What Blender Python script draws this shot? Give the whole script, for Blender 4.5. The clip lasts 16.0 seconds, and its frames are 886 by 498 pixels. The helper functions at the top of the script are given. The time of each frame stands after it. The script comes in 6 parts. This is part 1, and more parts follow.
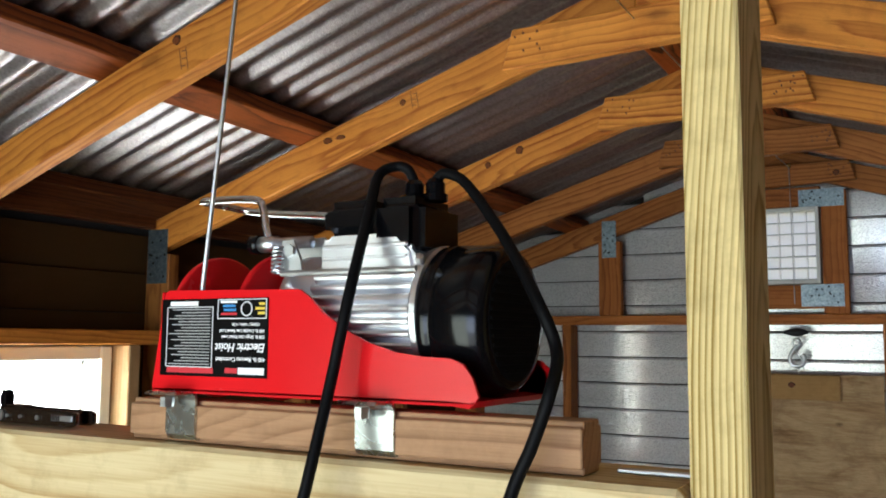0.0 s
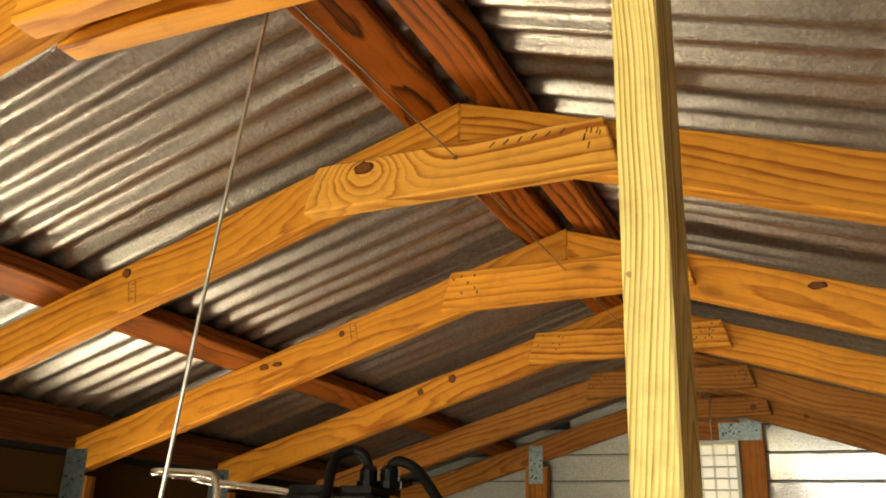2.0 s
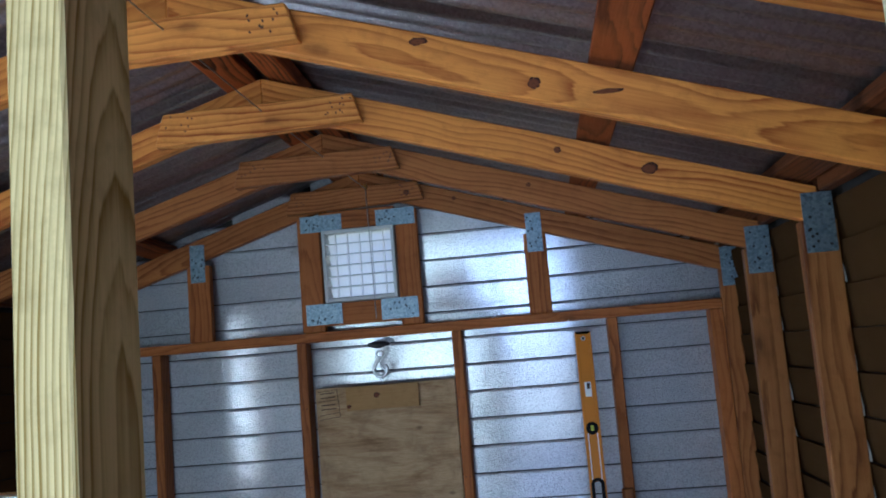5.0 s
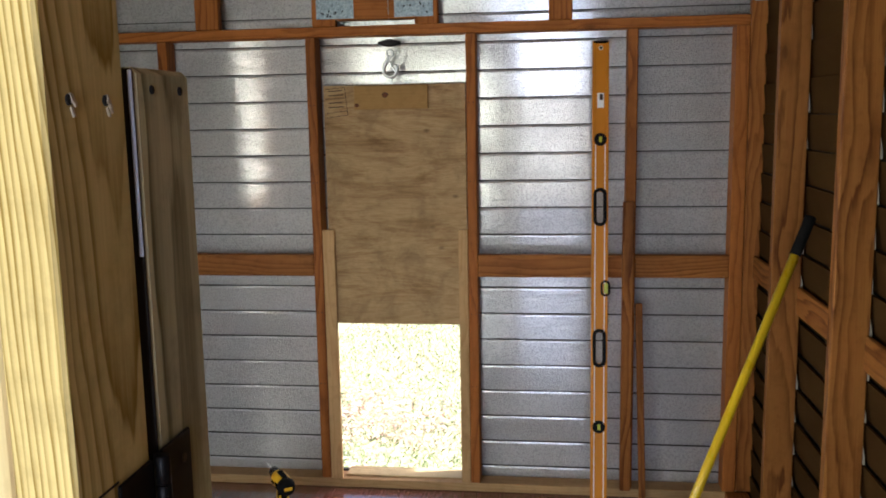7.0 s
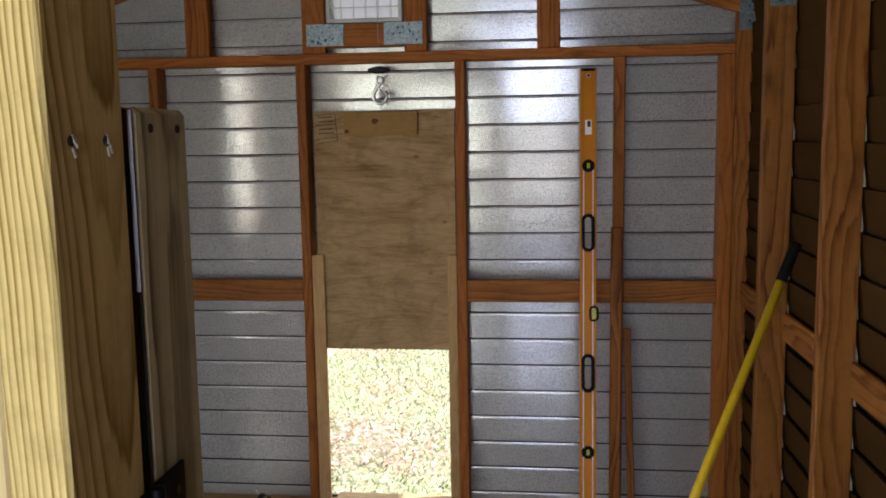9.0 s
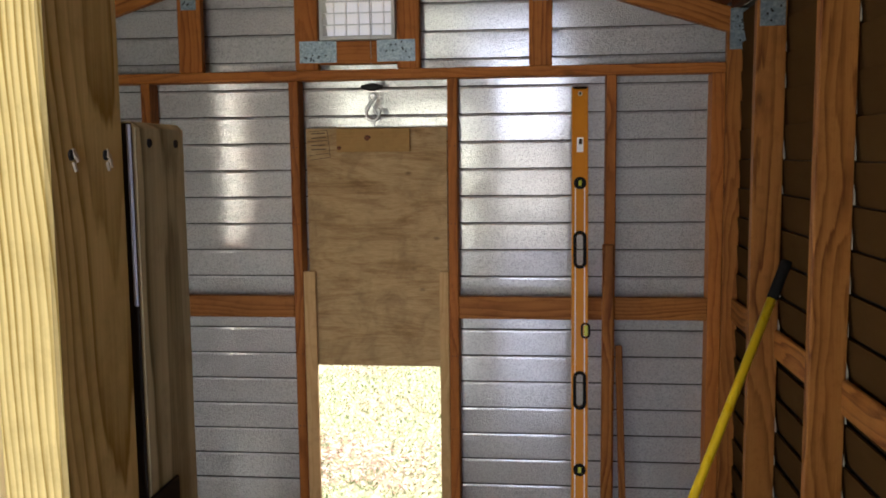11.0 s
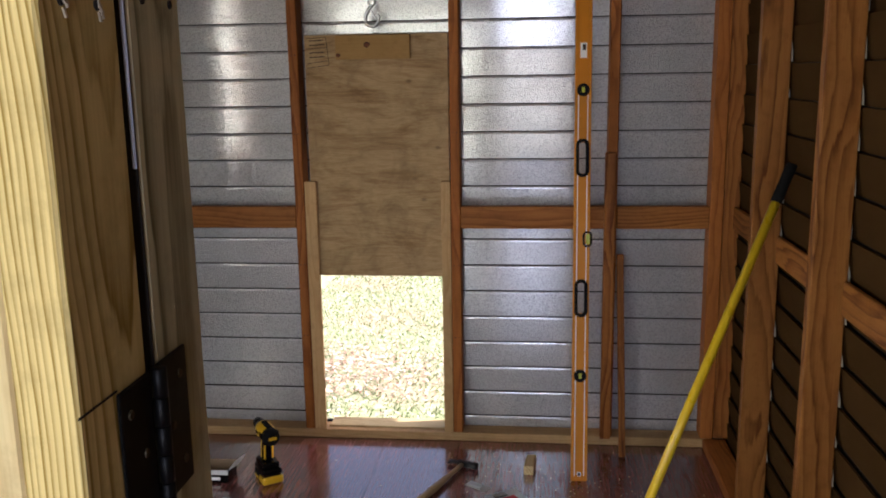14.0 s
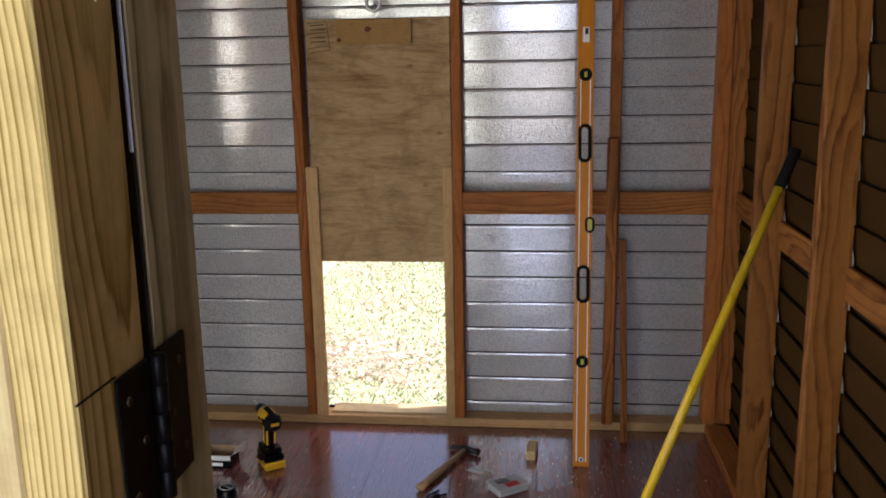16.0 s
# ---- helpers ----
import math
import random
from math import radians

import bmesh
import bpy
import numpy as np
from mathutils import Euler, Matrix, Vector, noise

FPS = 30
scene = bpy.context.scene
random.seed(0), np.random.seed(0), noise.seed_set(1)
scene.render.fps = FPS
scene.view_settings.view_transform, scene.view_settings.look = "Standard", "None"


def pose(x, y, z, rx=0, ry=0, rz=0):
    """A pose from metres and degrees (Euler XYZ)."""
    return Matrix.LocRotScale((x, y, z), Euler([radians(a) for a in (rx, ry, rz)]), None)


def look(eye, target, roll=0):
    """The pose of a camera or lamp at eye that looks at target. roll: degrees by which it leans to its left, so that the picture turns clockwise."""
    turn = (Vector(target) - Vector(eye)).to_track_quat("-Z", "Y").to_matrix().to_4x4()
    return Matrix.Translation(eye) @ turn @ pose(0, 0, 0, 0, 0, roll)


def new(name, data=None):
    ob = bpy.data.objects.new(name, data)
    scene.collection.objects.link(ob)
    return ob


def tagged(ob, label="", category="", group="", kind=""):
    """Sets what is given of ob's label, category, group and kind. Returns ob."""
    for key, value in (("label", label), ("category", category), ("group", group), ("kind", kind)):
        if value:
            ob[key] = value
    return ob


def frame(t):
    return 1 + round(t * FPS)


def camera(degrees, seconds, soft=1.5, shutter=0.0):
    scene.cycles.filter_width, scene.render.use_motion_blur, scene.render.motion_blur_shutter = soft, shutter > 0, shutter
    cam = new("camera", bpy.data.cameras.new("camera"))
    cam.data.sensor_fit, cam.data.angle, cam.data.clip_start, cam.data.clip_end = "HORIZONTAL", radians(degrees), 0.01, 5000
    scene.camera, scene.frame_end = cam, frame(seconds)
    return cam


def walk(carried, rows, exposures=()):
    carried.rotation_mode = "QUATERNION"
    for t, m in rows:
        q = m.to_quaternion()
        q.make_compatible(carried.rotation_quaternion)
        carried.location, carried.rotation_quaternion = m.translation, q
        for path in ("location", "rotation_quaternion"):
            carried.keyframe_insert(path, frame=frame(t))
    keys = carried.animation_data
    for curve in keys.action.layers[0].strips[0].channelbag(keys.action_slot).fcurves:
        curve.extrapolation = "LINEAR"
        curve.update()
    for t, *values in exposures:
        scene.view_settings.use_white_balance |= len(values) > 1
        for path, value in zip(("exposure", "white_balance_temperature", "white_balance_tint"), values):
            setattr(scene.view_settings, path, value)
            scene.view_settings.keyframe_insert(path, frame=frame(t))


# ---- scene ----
cam = camera(53.7, 16.0, 1.9)
PATH = [
    (0, (0.467, -3.549, 1.78), (-0.514, -1.819, 1.986), 0.4),
    (0.5, (0.468, -3.552, 1.781), (-0.515, -1.823, 1.993), 0.1),
    (1, (0.477, -3.569, 1.8), (-0.5, -1.843, 2.06), 0.4),
    (1.5, (0.47, -3.589, 1.819), (-0.417, -1.852, 2.262), 1.4),
    (2, (0.467, -3.616, 1.847), (-0.325, -1.9, 2.501), 1.8),
    (2.5, (0.476, -3.625, 1.857), (-0.279, -1.954, 2.657), 2.3),
    (3, (0.479, -3.628, 1.86), (-0.271, -1.96, 2.669), 2.1),
    (3.5, (0.513, -3.596, 1.844), (-0.189, -1.902, 2.641), 0.7),
    (4, (0.56, -3.541, 1.831), (0.114, -1.726, 2.545), -4.3),
    (4.5, (0.605, -3.493, 1.806), (0.312, -1.57, 2.271), -5.7),
    (5, (0.63, -3.456, 1.754), (0.43, -1.481, 1.994), -4.7),
    (5.2, (0.634, -3.45, 1.736), (0.455, -1.464, 1.89), -3.6),
    (7.3, (0.624, -3.401, 1.518), (0.374, -1.45, 1.155), -0.8),
    (7.5, (0.625, -3.402, 1.512), (0.379, -1.456, 1.12), -0.7),
    (8, (0.626, -3.402, 1.513), (0.375, -1.456, 1.128), -0.8),
    (8.5, (0.622, -3.403, 1.526), (0.402, -1.452, 1.146), -0.6),
    (9, (0.624, -3.415, 1.548), (0.397, -1.444, 1.298), -0.9),
    (11.5, (0.619, -3.418, 1.547), (0.416, -1.44, 1.335), -0.6),
    (12, (0.622, -3.414, 1.545), (0.417, -1.436, 1.332), -0.7),
    (12.5, (0.62, -3.412, 1.544), (0.418, -1.434, 1.329), -0.7),
    (13, (0.621, -3.416, 1.54), (0.418, -1.439, 1.314), -1.0),
    (13.5, (0.621, -3.419, 1.528), (0.416, -1.451, 1.236), -1.0),
    (14, (0.615, -3.411, 1.508), (0.408, -1.462, 1.114), -0.9),
    (14.5, (0.612, -3.401, 1.5), (0.406, -1.46, 1.065), -1.0),
    (15, (0.612, -3.4, 1.505), (0.402, -1.459, 1.073), -1.0),
    (15.5, (0.614, -3.402, 1.506), (0.401, -1.46, 1.078), -1.0),
    (16, (0.614, -3.403, 1.505), (0.403, -1.46, 1.08), -1.0),
]
walk(cam, [(t, look(eye, target, roll)) for t, eye, target, roll in PATH],
     [(0, 1.10, 5500, 13), (1.0, 1.10, 5700, 11), (1.5, 1.55, 6800, 9), (2.0, 1.50, 8600, 8), (2.5, 1.66, 8000, -3), (3.0, 1.64, 6000, 1), (3.5, 1.74, 5300, 6), (4.0, 1.70, 4650, 10), (4.5, 1.75, 4450, 10), (5.0, 0.96, 4400, 13),
      (7.5, 1.35, 6100, 17), (9.0, 0.86, 5950, 18), (11.5, 1.15, 6200, 20), (12.0, 0.92, 5950, 21), (16.0, 1.02, 5950, 22)])

# ---- world, sun and large lights ----
world = bpy.data.worlds.new("world")
scene.world = world
world.use_nodes = True
wn = world.node_tree.nodes
sky = wn.new("ShaderNodeTexSky")
sky.sky_type, sky.sun_disc = "NISHITA", False
SUN_ELEV, SUN_ROT = radians(52), radians(78)
sky.sun_elevation, sky.sun_rotation = SUN_ELEV, SUN_ROT
sky.dust_density = 8.0
world.node_tree.links.new(sky.outputs[0], wn["Background"].inputs[0])
wn["Background"].inputs[1].default_value = 0.15

sun = new("sun", bpy.data.lights.new("sun", "SUN"))
sun.data.energy, sun.data.angle, sun.data.color = 5.0, radians(0.5), (1.0, 0.95, 0.86)
sun_way = Vector((math.sin(SUN_ROT) * math.cos(SUN_ELEV), math.cos(SUN_ROT) * math.cos(SUN_ELEV), math.sin(SUN_ELEV)))
sun.matrix_world = look(sun_way * 20, (0, 0, 0))


def area(name, eye, target, w, h, watts, color):
    lamp = new(name, bpy.data.lights.new(name, "AREA"))
    lamp.data.shape, lamp.data.size, lamp.data.size_y = "RECTANGLE", w, h
    lamp.data.energy, lamp.data.color = watts, color
    lamp.matrix_world = look(eye, target)
    return lamp


area("doorway_daylight_trees", (-0.66, -5.24, 1.00), (-0.66, 0, 1.0), 1.32, 1.96, 23, (0.95, 1.0, 0.78))
area("doorway_daylight_sky", (0.46, -5.24, 1.46), (0.46, 0, 1.46), 0.90, 0.96, 10.5, (0.80, 0.88, 1.0))
area("doorway_daylight_yard", (0.46, -5.24, 0.50), (0.46, 0, 0.50), 0.90, 0.94, 3.0, (0.90, 0.94, 1.0))
area("window_daylight", (-1.52, -2.178, 1.195), (0, -2.178, 1.195), 0.38, 1.05, 10, (1.0, 0.98, 0.82))

# ---- materials ----


class Nodes:
    """A material's nodes, built by short calls."""

    def __init__(self, name, rough=0.6, metal=0.0, color=(0.5, 0.5, 0.5)):
        self.mat = bpy.data.materials.new(name)
        self.mat.use_nodes = True
        self.tree = self.mat.node_tree
        self.bsdf = self.tree.nodes["Principled BSDF"]
        self.set("Base Color", (*color, 1)), self.set("Roughness", rough), self.set("Metallic", metal)

    def set(self, key, value):
        self.bsdf.inputs[key].default_value = value

    def add(self, kind, **props):
        node = self.tree.nodes.new("ShaderNode" + kind)
        for key, value in props.items():
            setattr(node, key, value)
        return node

    def link(self, a, b):
        self.tree.links.new(a, b)

    def coords(self, scale=(1, 1, 1), shift=0.0, world_space=False):
        """Metres in the object's own axes (or the world's), stretched; shift: by how far each object is moved at random."""
        if world_space:
            out = self.add("NewGeometry").outputs["Position"]
        else:
            out = self.add("TexCoord").outputs["Object"]
        if shift:
            rnd = self.add("ObjectInfo").outputs["Random"]
            mul = self.add("VectorMath", operation="SCALE")
            mul.inputs[0].default_value = (shift, shift * 0.37, shift * 0.73)
            self.link(rnd, mul.inputs["Scale"])
            plus = self.add("VectorMath", operation="ADD")
            self.link(out, plus.inputs[0]), self.link(mul.outputs[0], plus.inputs[1])
            out = plus.outputs[0]
        times = self.add("VectorMath", operation="MULTIPLY")
        self.link(out, times.inputs[0])
        times.inputs[1].default_value = scale
        return times.outputs[0]

    def noise(self, vec, scale, detail=3.0, rough=0.55, dist=0.0):
        node = self.add("TexNoise")
        self.link(vec, node.inputs["Vector"])
        for key, value in (("Scale", scale), ("Detail", detail), ("Roughness", rough), ("Distortion", dist)):
            node.inputs[key].default_value = value
        return node.outputs["Fac"]

    def ramp(self, fac, stops):
        node = self.add("ValToRGB")
        self.link(fac, node.inputs[0])
        el = node.color_ramp.elements
        while len(el) < len(stops):
            el.new(0.5)
        for e, (pos, col) in zip(el, stops):
            e.position = pos
            e.color = (*col, 1) if len(col) == 3 else (col[0], col[0], col[0], 1)
        return node.outputs[0]

    def mix(self, fac, a, b, blend="MIX"):
        node = self.add("Mix", data_type="RGBA", blend_type=blend)
        for value, slot in ((fac, node.inputs[0]), (a, node.inputs[6]), (b, node.inputs[7])):
            if isinstance(value, bpy.types.NodeSocket):
                self.link(value, slot)
            elif isinstance(value, tuple):
                slot.default_value = (*value, 1)
            else:
                slot.default_value = value
        return node.outputs[2]

    def math(self, op, a, b=0.0):
        node = self.add("Math", operation=op)
        for value, slot in ((a, node.inputs[0]), (b, node.inputs[1])):
            if isinstance(value, bpy.types.NodeSocket):
                self.link(value, slot)
            else:
                slot.default_value = value
        return node.outputs[0]

    def bump(self, height, strength=0.3, dist=0.002):
        node = self.add("Bump")
        node.inputs["Strength"].default_value, node.inputs["Distance"].default_value = strength, dist
        self.link(height, node.inputs["Height"])
        self.link(node.outputs[0], self.bsdf.inputs["Normal"])

    def color(self, out):
        self.link(out, self.bsdf.inputs["Base Color"])

    def rough(self, out):
        self.link(out, self.bsdf.inputs["Roughness"])


def wood(name, light, dark, knot, rough=0.6, rings=200.0, contrast=1.0, stain=0.35, pith=None, wander=0.05, knots=1.0, swirl=None):
    """Sawn softwood: a board cut from a ringed log whose pith wanders along the board's own x; knots, stains, fibre.
    swirl: x, z and reach of one large knot in the board's face, round which the rings bend."""
    n = Nodes(name, rough)
    n.set("Specular IOR Level", 0.18)
    own = n.add("TexCoord").outputs["Object"]
    each = n.add("ObjectInfo").outputs["Random"]
    sep = n.add("SeparateXYZ")
    n.link(own, sep.inputs[0])
    if pith is None:
        py = n.math("MULTIPLY", n.math("SUBTRACT", n.math("FRACT", n.math("MULTIPLY", each, 7.31)), 0.5), 0.14)
        pz = n.math("ADD", n.math("MULTIPLY", n.math("FRACT", n.math("MULTIPLY", each, 13.7)), 0.07), 0.022)
    else:
        py, pz = pith
    slow = n.add("TexNoise")
    n.link(n.coords((1.0, 0.6, 0.6), 9.0), slow.inputs["Vector"])
    slow.inputs["Scale"].default_value, slow.inputs["Detail"].default_value = 1.3, 2.5
    wob = n.add("SeparateColor")
    n.link(slow.outputs["Color"], wob.inputs[0])
    dy = n.math("ADD", n.math("SUBTRACT", sep.outputs[1], py), n.math("MULTIPLY", n.math("SUBTRACT", wob.outputs[0], 0.5), wander * 2))
    dz = n.math("ADD", n.math("SUBTRACT", sep.outputs[2], pz), n.math("MULTIPLY", n.math("SUBTRACT", wob.outputs[1], 0.5), wander * 2))
    r = n.math("SQRT", n.math("ADD", n.math("MULTIPLY", dy, dy), n.math("MULTIPLY", dz, dz)))
    cell = n.add("TexVoronoi", feature="F1")
    n.link(n.coords((1.0, 2.6, 2.6), 11.0), cell.inputs["Vector"])
    cell.inputs["Scale"].default_value = 2.6
    ragged = n.math("ADD", cell.outputs["Distance"], n.math("MULTIPLY", n.math("SUBTRACT", n.noise(n.coords((1, 1, 1), 2.0), 60, 2), 0.5), 0.05))
    halo = n.ramp(cell.outputs["Distance"], [(0.0, (1.0,)), (0.12, (0.6,)), (0.30, (0.0,))])
    r = n.math("ADD", r, n.math("MULTIPLY", halo, 0.016 * knots))
    if swirl:
        ax = n.math("MULTIPLY", n.math("SUBTRACT", sep.outputs[0], swirl[0]), 0.8 / swirl[2])
        az = n.math("MULTIPLY", n.math("SUBTRACT", sep.outputs[2], swirl[1]), 1.15 / swirl[2])
        reach = n.math("SQRT", n.math("ADD", n.math("MULTIPLY", ax, ax), n.math("MULTIPLY", az, az)))
        r = n.math("ADD", r, n.math("MULTIPLY", n.math("POWER", 2.718, n.math("MULTIPLY", n.math("MULTIPLY", reach, reach), -2.6)), 0.13))
    ripple = n.noise(n.coords((1.2, 14, 14), 6.0), 3.0, 3.0)
    phase = n.math("ADD", n.math("MULTIPLY", r, rings), n.math("MULTIPLY", ripple, 1.3))
    ring = n.ramp(n.math("FRACT", phase), [(0.0, (0.05,)), (0.12, (0.0,)), (0.5, (0.22,)), (0.78, (0.75,)), (0.9, (1.0,)), (1.0, (0.05,))])
    age = n.add("TexNoise", noise_dimensions="1D")
    n.link(n.math("FLOOR", phase), age.inputs["W"])
    age.inputs["Scale"].default_value = 3.7
    some = n.ramp(age.outputs["Fac"], [(0.3, (0.35,)), (0.7, (1.0,))])
    patch = n.ramp(n.noise(n.coords((0.9, 9, 9), 4.0), 2.2, 3.0), [(0.3, (0.35,)), (0.65, (1.0,))])
    grain = n.math("MULTIPLY", n.math("MULTIPLY", ring, some), patch)
    fibre = n.noise(n.coords((2.5, 130, 130), 5.0), 4.0, 3.0, 0.6)
    fac = n.math("ADD", n.math("MULTIPLY", grain, 0.95 * contrast), n.math("MULTIPLY", n.math("SUBTRACT", fibre, 0.45), 0.7))
    col = n.mix(n.math("MINIMUM", n.math("MAXIMUM", fac, 0.0), 1.0), light, dark)
    big = n.noise(n.coords((0.8, 6, 6), 7.0), 2.5, 5.0)
    col = n.mix(n.math("MULTIPLY", n.ramp(big, [(0.42, (0.0,)), (0.72, (1.0,))]), stain), col, dark)
    col = n.mix(n.math("MULTIPLY", halo, 0.4 * knots), col, dark)
    spot = n.ramp(ragged, [(0.0, (1.0,)), (0.05, (0.85,)), (0.08, (0.25,)), (0.13, (0.0,))])
    col = n.mix(n.math("MULTIPLY", spot, knots), col, knot)
    grime = n.ramp(n.noise(n.coords((3, 3, 3), 8.0), 9.0, 6.0, 0.7), [(0.5, (0.0,)), (0.8, (0.35,))])
    col = n.mix(grime, col, tuple(c * 0.45 for c in dark))
    val = n.add("HueSaturation")
    n.link(col, val.inputs["Color"])
    n.link(n.math("ADD", n.math("MULTIPLY", each, 0.3), 0.85), val.inputs["Value"])
    n.color(val.outputs[0])
    n.rough(n.math("ADD", n.math("MULTIPLY", fibre, 0.25), rough - 0.12))
    n.bump(n.math("ADD", n.math("MULTIPLY", grain, 0.5), fibre), 0.3, 0.0012)
    return n.mat


PINE_PALE = wood("pale_pine", (0.70, 0.57, 0.31), (0.40, 0.24, 0.08), (0.20, 0.09, 0.03), 0.65, 95, 1.3, 0.12)
PINE_POST = wood("post_pine", (0.73, 0.58, 0.255), (0.30, 0.195, 0.042), (0.22, 0.12, 0.05), 0.65, 250, 1.9, 0.2, (0.15, 0.02), 0.03, 0.35)
PINE_TREATED = wood("treated_pine", (0.62, 0.57, 0.37), (0.12, 0.098, 0.046), (0.05, 0.035, 0.015), 0.7, 75, 1.6, 0.55)
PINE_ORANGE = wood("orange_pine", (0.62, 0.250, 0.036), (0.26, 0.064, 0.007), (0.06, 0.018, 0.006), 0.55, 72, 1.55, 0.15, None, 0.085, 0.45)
PINE_COLLAR = wood("collar_pine", (0.66, 0.275, 0.042), (0.26, 0.064, 0.007), (0.06, 0.018, 0.006), 0.55, 62, 1.8, 0.15, None, 0.06, 0.6)
PINE_SWIRL = wood("swirled_pine", (0.70, 0.33, 0.065), (0.30, 0.085, 0.011), (0.06, 0.018, 0.006), 0.55, 66, 2.2, 0.1, (-0.05, 0.10), 0.05, 0.0, (-0.206, 0.012, 0.105))
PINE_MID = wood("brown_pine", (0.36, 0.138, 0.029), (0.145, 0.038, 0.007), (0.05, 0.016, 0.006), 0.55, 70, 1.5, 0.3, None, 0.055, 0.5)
PINE_RED = wood("red_pine", (0.40, 0.140, 0.028), (0.155, 0.040, 0.008), (0.035, 0.012, 0.005), 0.6, 85, 1.3, 0.3, None, 0.05, 0.5)
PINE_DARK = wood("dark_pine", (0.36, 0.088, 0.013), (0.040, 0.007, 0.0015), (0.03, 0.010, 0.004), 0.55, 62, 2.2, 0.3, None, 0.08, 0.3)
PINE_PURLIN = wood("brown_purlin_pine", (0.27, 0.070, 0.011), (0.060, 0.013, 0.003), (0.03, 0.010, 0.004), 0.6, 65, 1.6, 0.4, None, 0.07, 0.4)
# pine darkened in its colour to carry the shade at the eaves
PINE_EAVE = wood("shaded_eave_pine", (0.13, 0.042, 0.010), (0.030, 0.007, 0.002), (0.02, 0.008, 0.003), 0.65, 80, 1.5, 0.5)
PINE_STUD = wood("golden_stud_pine", (0.33, 0.137, 0.031), (0.125, 0.035, 0.006), (0.06, 0.018, 0.006), 0.55, 58, 1.9, 0.15, None, 0.055, 0.6)
PINE_TAN = wood("tan_pine", (0.55, 0.36, 0.17), (0.36, 0.19, 0.07), (0.12, 0.05, 0.02), 0.6, 110, 1.0, 0.25, None, 0.05, 0.4)
BLOCK_WOOD = wood("weathered_block", (0.46, 0.265, 0.135), (0.20, 0.095, 0.042), (0.08, 0.04, 0.02), 0.65, 120, 0.9, 0.7, None, 0.06, 0.6)


def plywood():
    """Rotary-cut plywood face: wavering bands across the sheet, darker patches, fine dark fibre and small knots."""
    n = Nodes("plywood", 0.62)
    n.set("Specular IOR Level", 0.2)
    band = n.noise(n.coords((4.2, 1.0, 1.4), 2.0), 1.7, 9.0, 0.70, 1.8)
    fibre = n.noise(n.coords((30, 1.8, 2.6), 1.0), 2.6, 7.0, 0.70, 0.5)
    col = n.ramp(n.math("ADD", n.math("MULTIPLY", band, 0.74), n.math("MULTIPLY", fibre, 0.26)),
                 [(0.34, (0.16, 0.082, 0.032)), (0.43, (0.35, 0.215, 0.095)), (0.53, (0.50, 0.345, 0.175)), (0.66, (0.36, 0.225, 0.10))])
    fine = n.noise(n.coords((150, 7, 9)), 3.0, 3.0, 0.7)
    col = n.mix(n.ramp(fine, [(0.45, (0.0,)), (0.75, (0.55,))]), col, (0.20, 0.11, 0.048))
    patch = n.noise(n.coords((2.6, 2.6, 2.6), 5.0), 2.6, 7.0, 0.72, 0.6)
    col = n.mix(n.ramp(patch, [(0.48, (0.0,)), (0.68, (0.65,))]), col, (0.21, 0.125, 0.056))
    cell = n.add("TexVoronoi")
    n.link(n.coords((1.7, 1.0, 1.0), 4.0), cell.inputs["Vector"])
    cell.inputs["Scale"].default_value = 5.5
    col = n.mix(n.ramp(cell.outputs["Distance"], [(0.0, (0.85,)), (0.045, (0.45,)), (0.10, (0.0,))]), col, (0.075, 0.036, 0.016))
    n.color(col)
    n.bump(n.math("ADD", fine, fibre), 0.2, 0.001)
    return n.mat


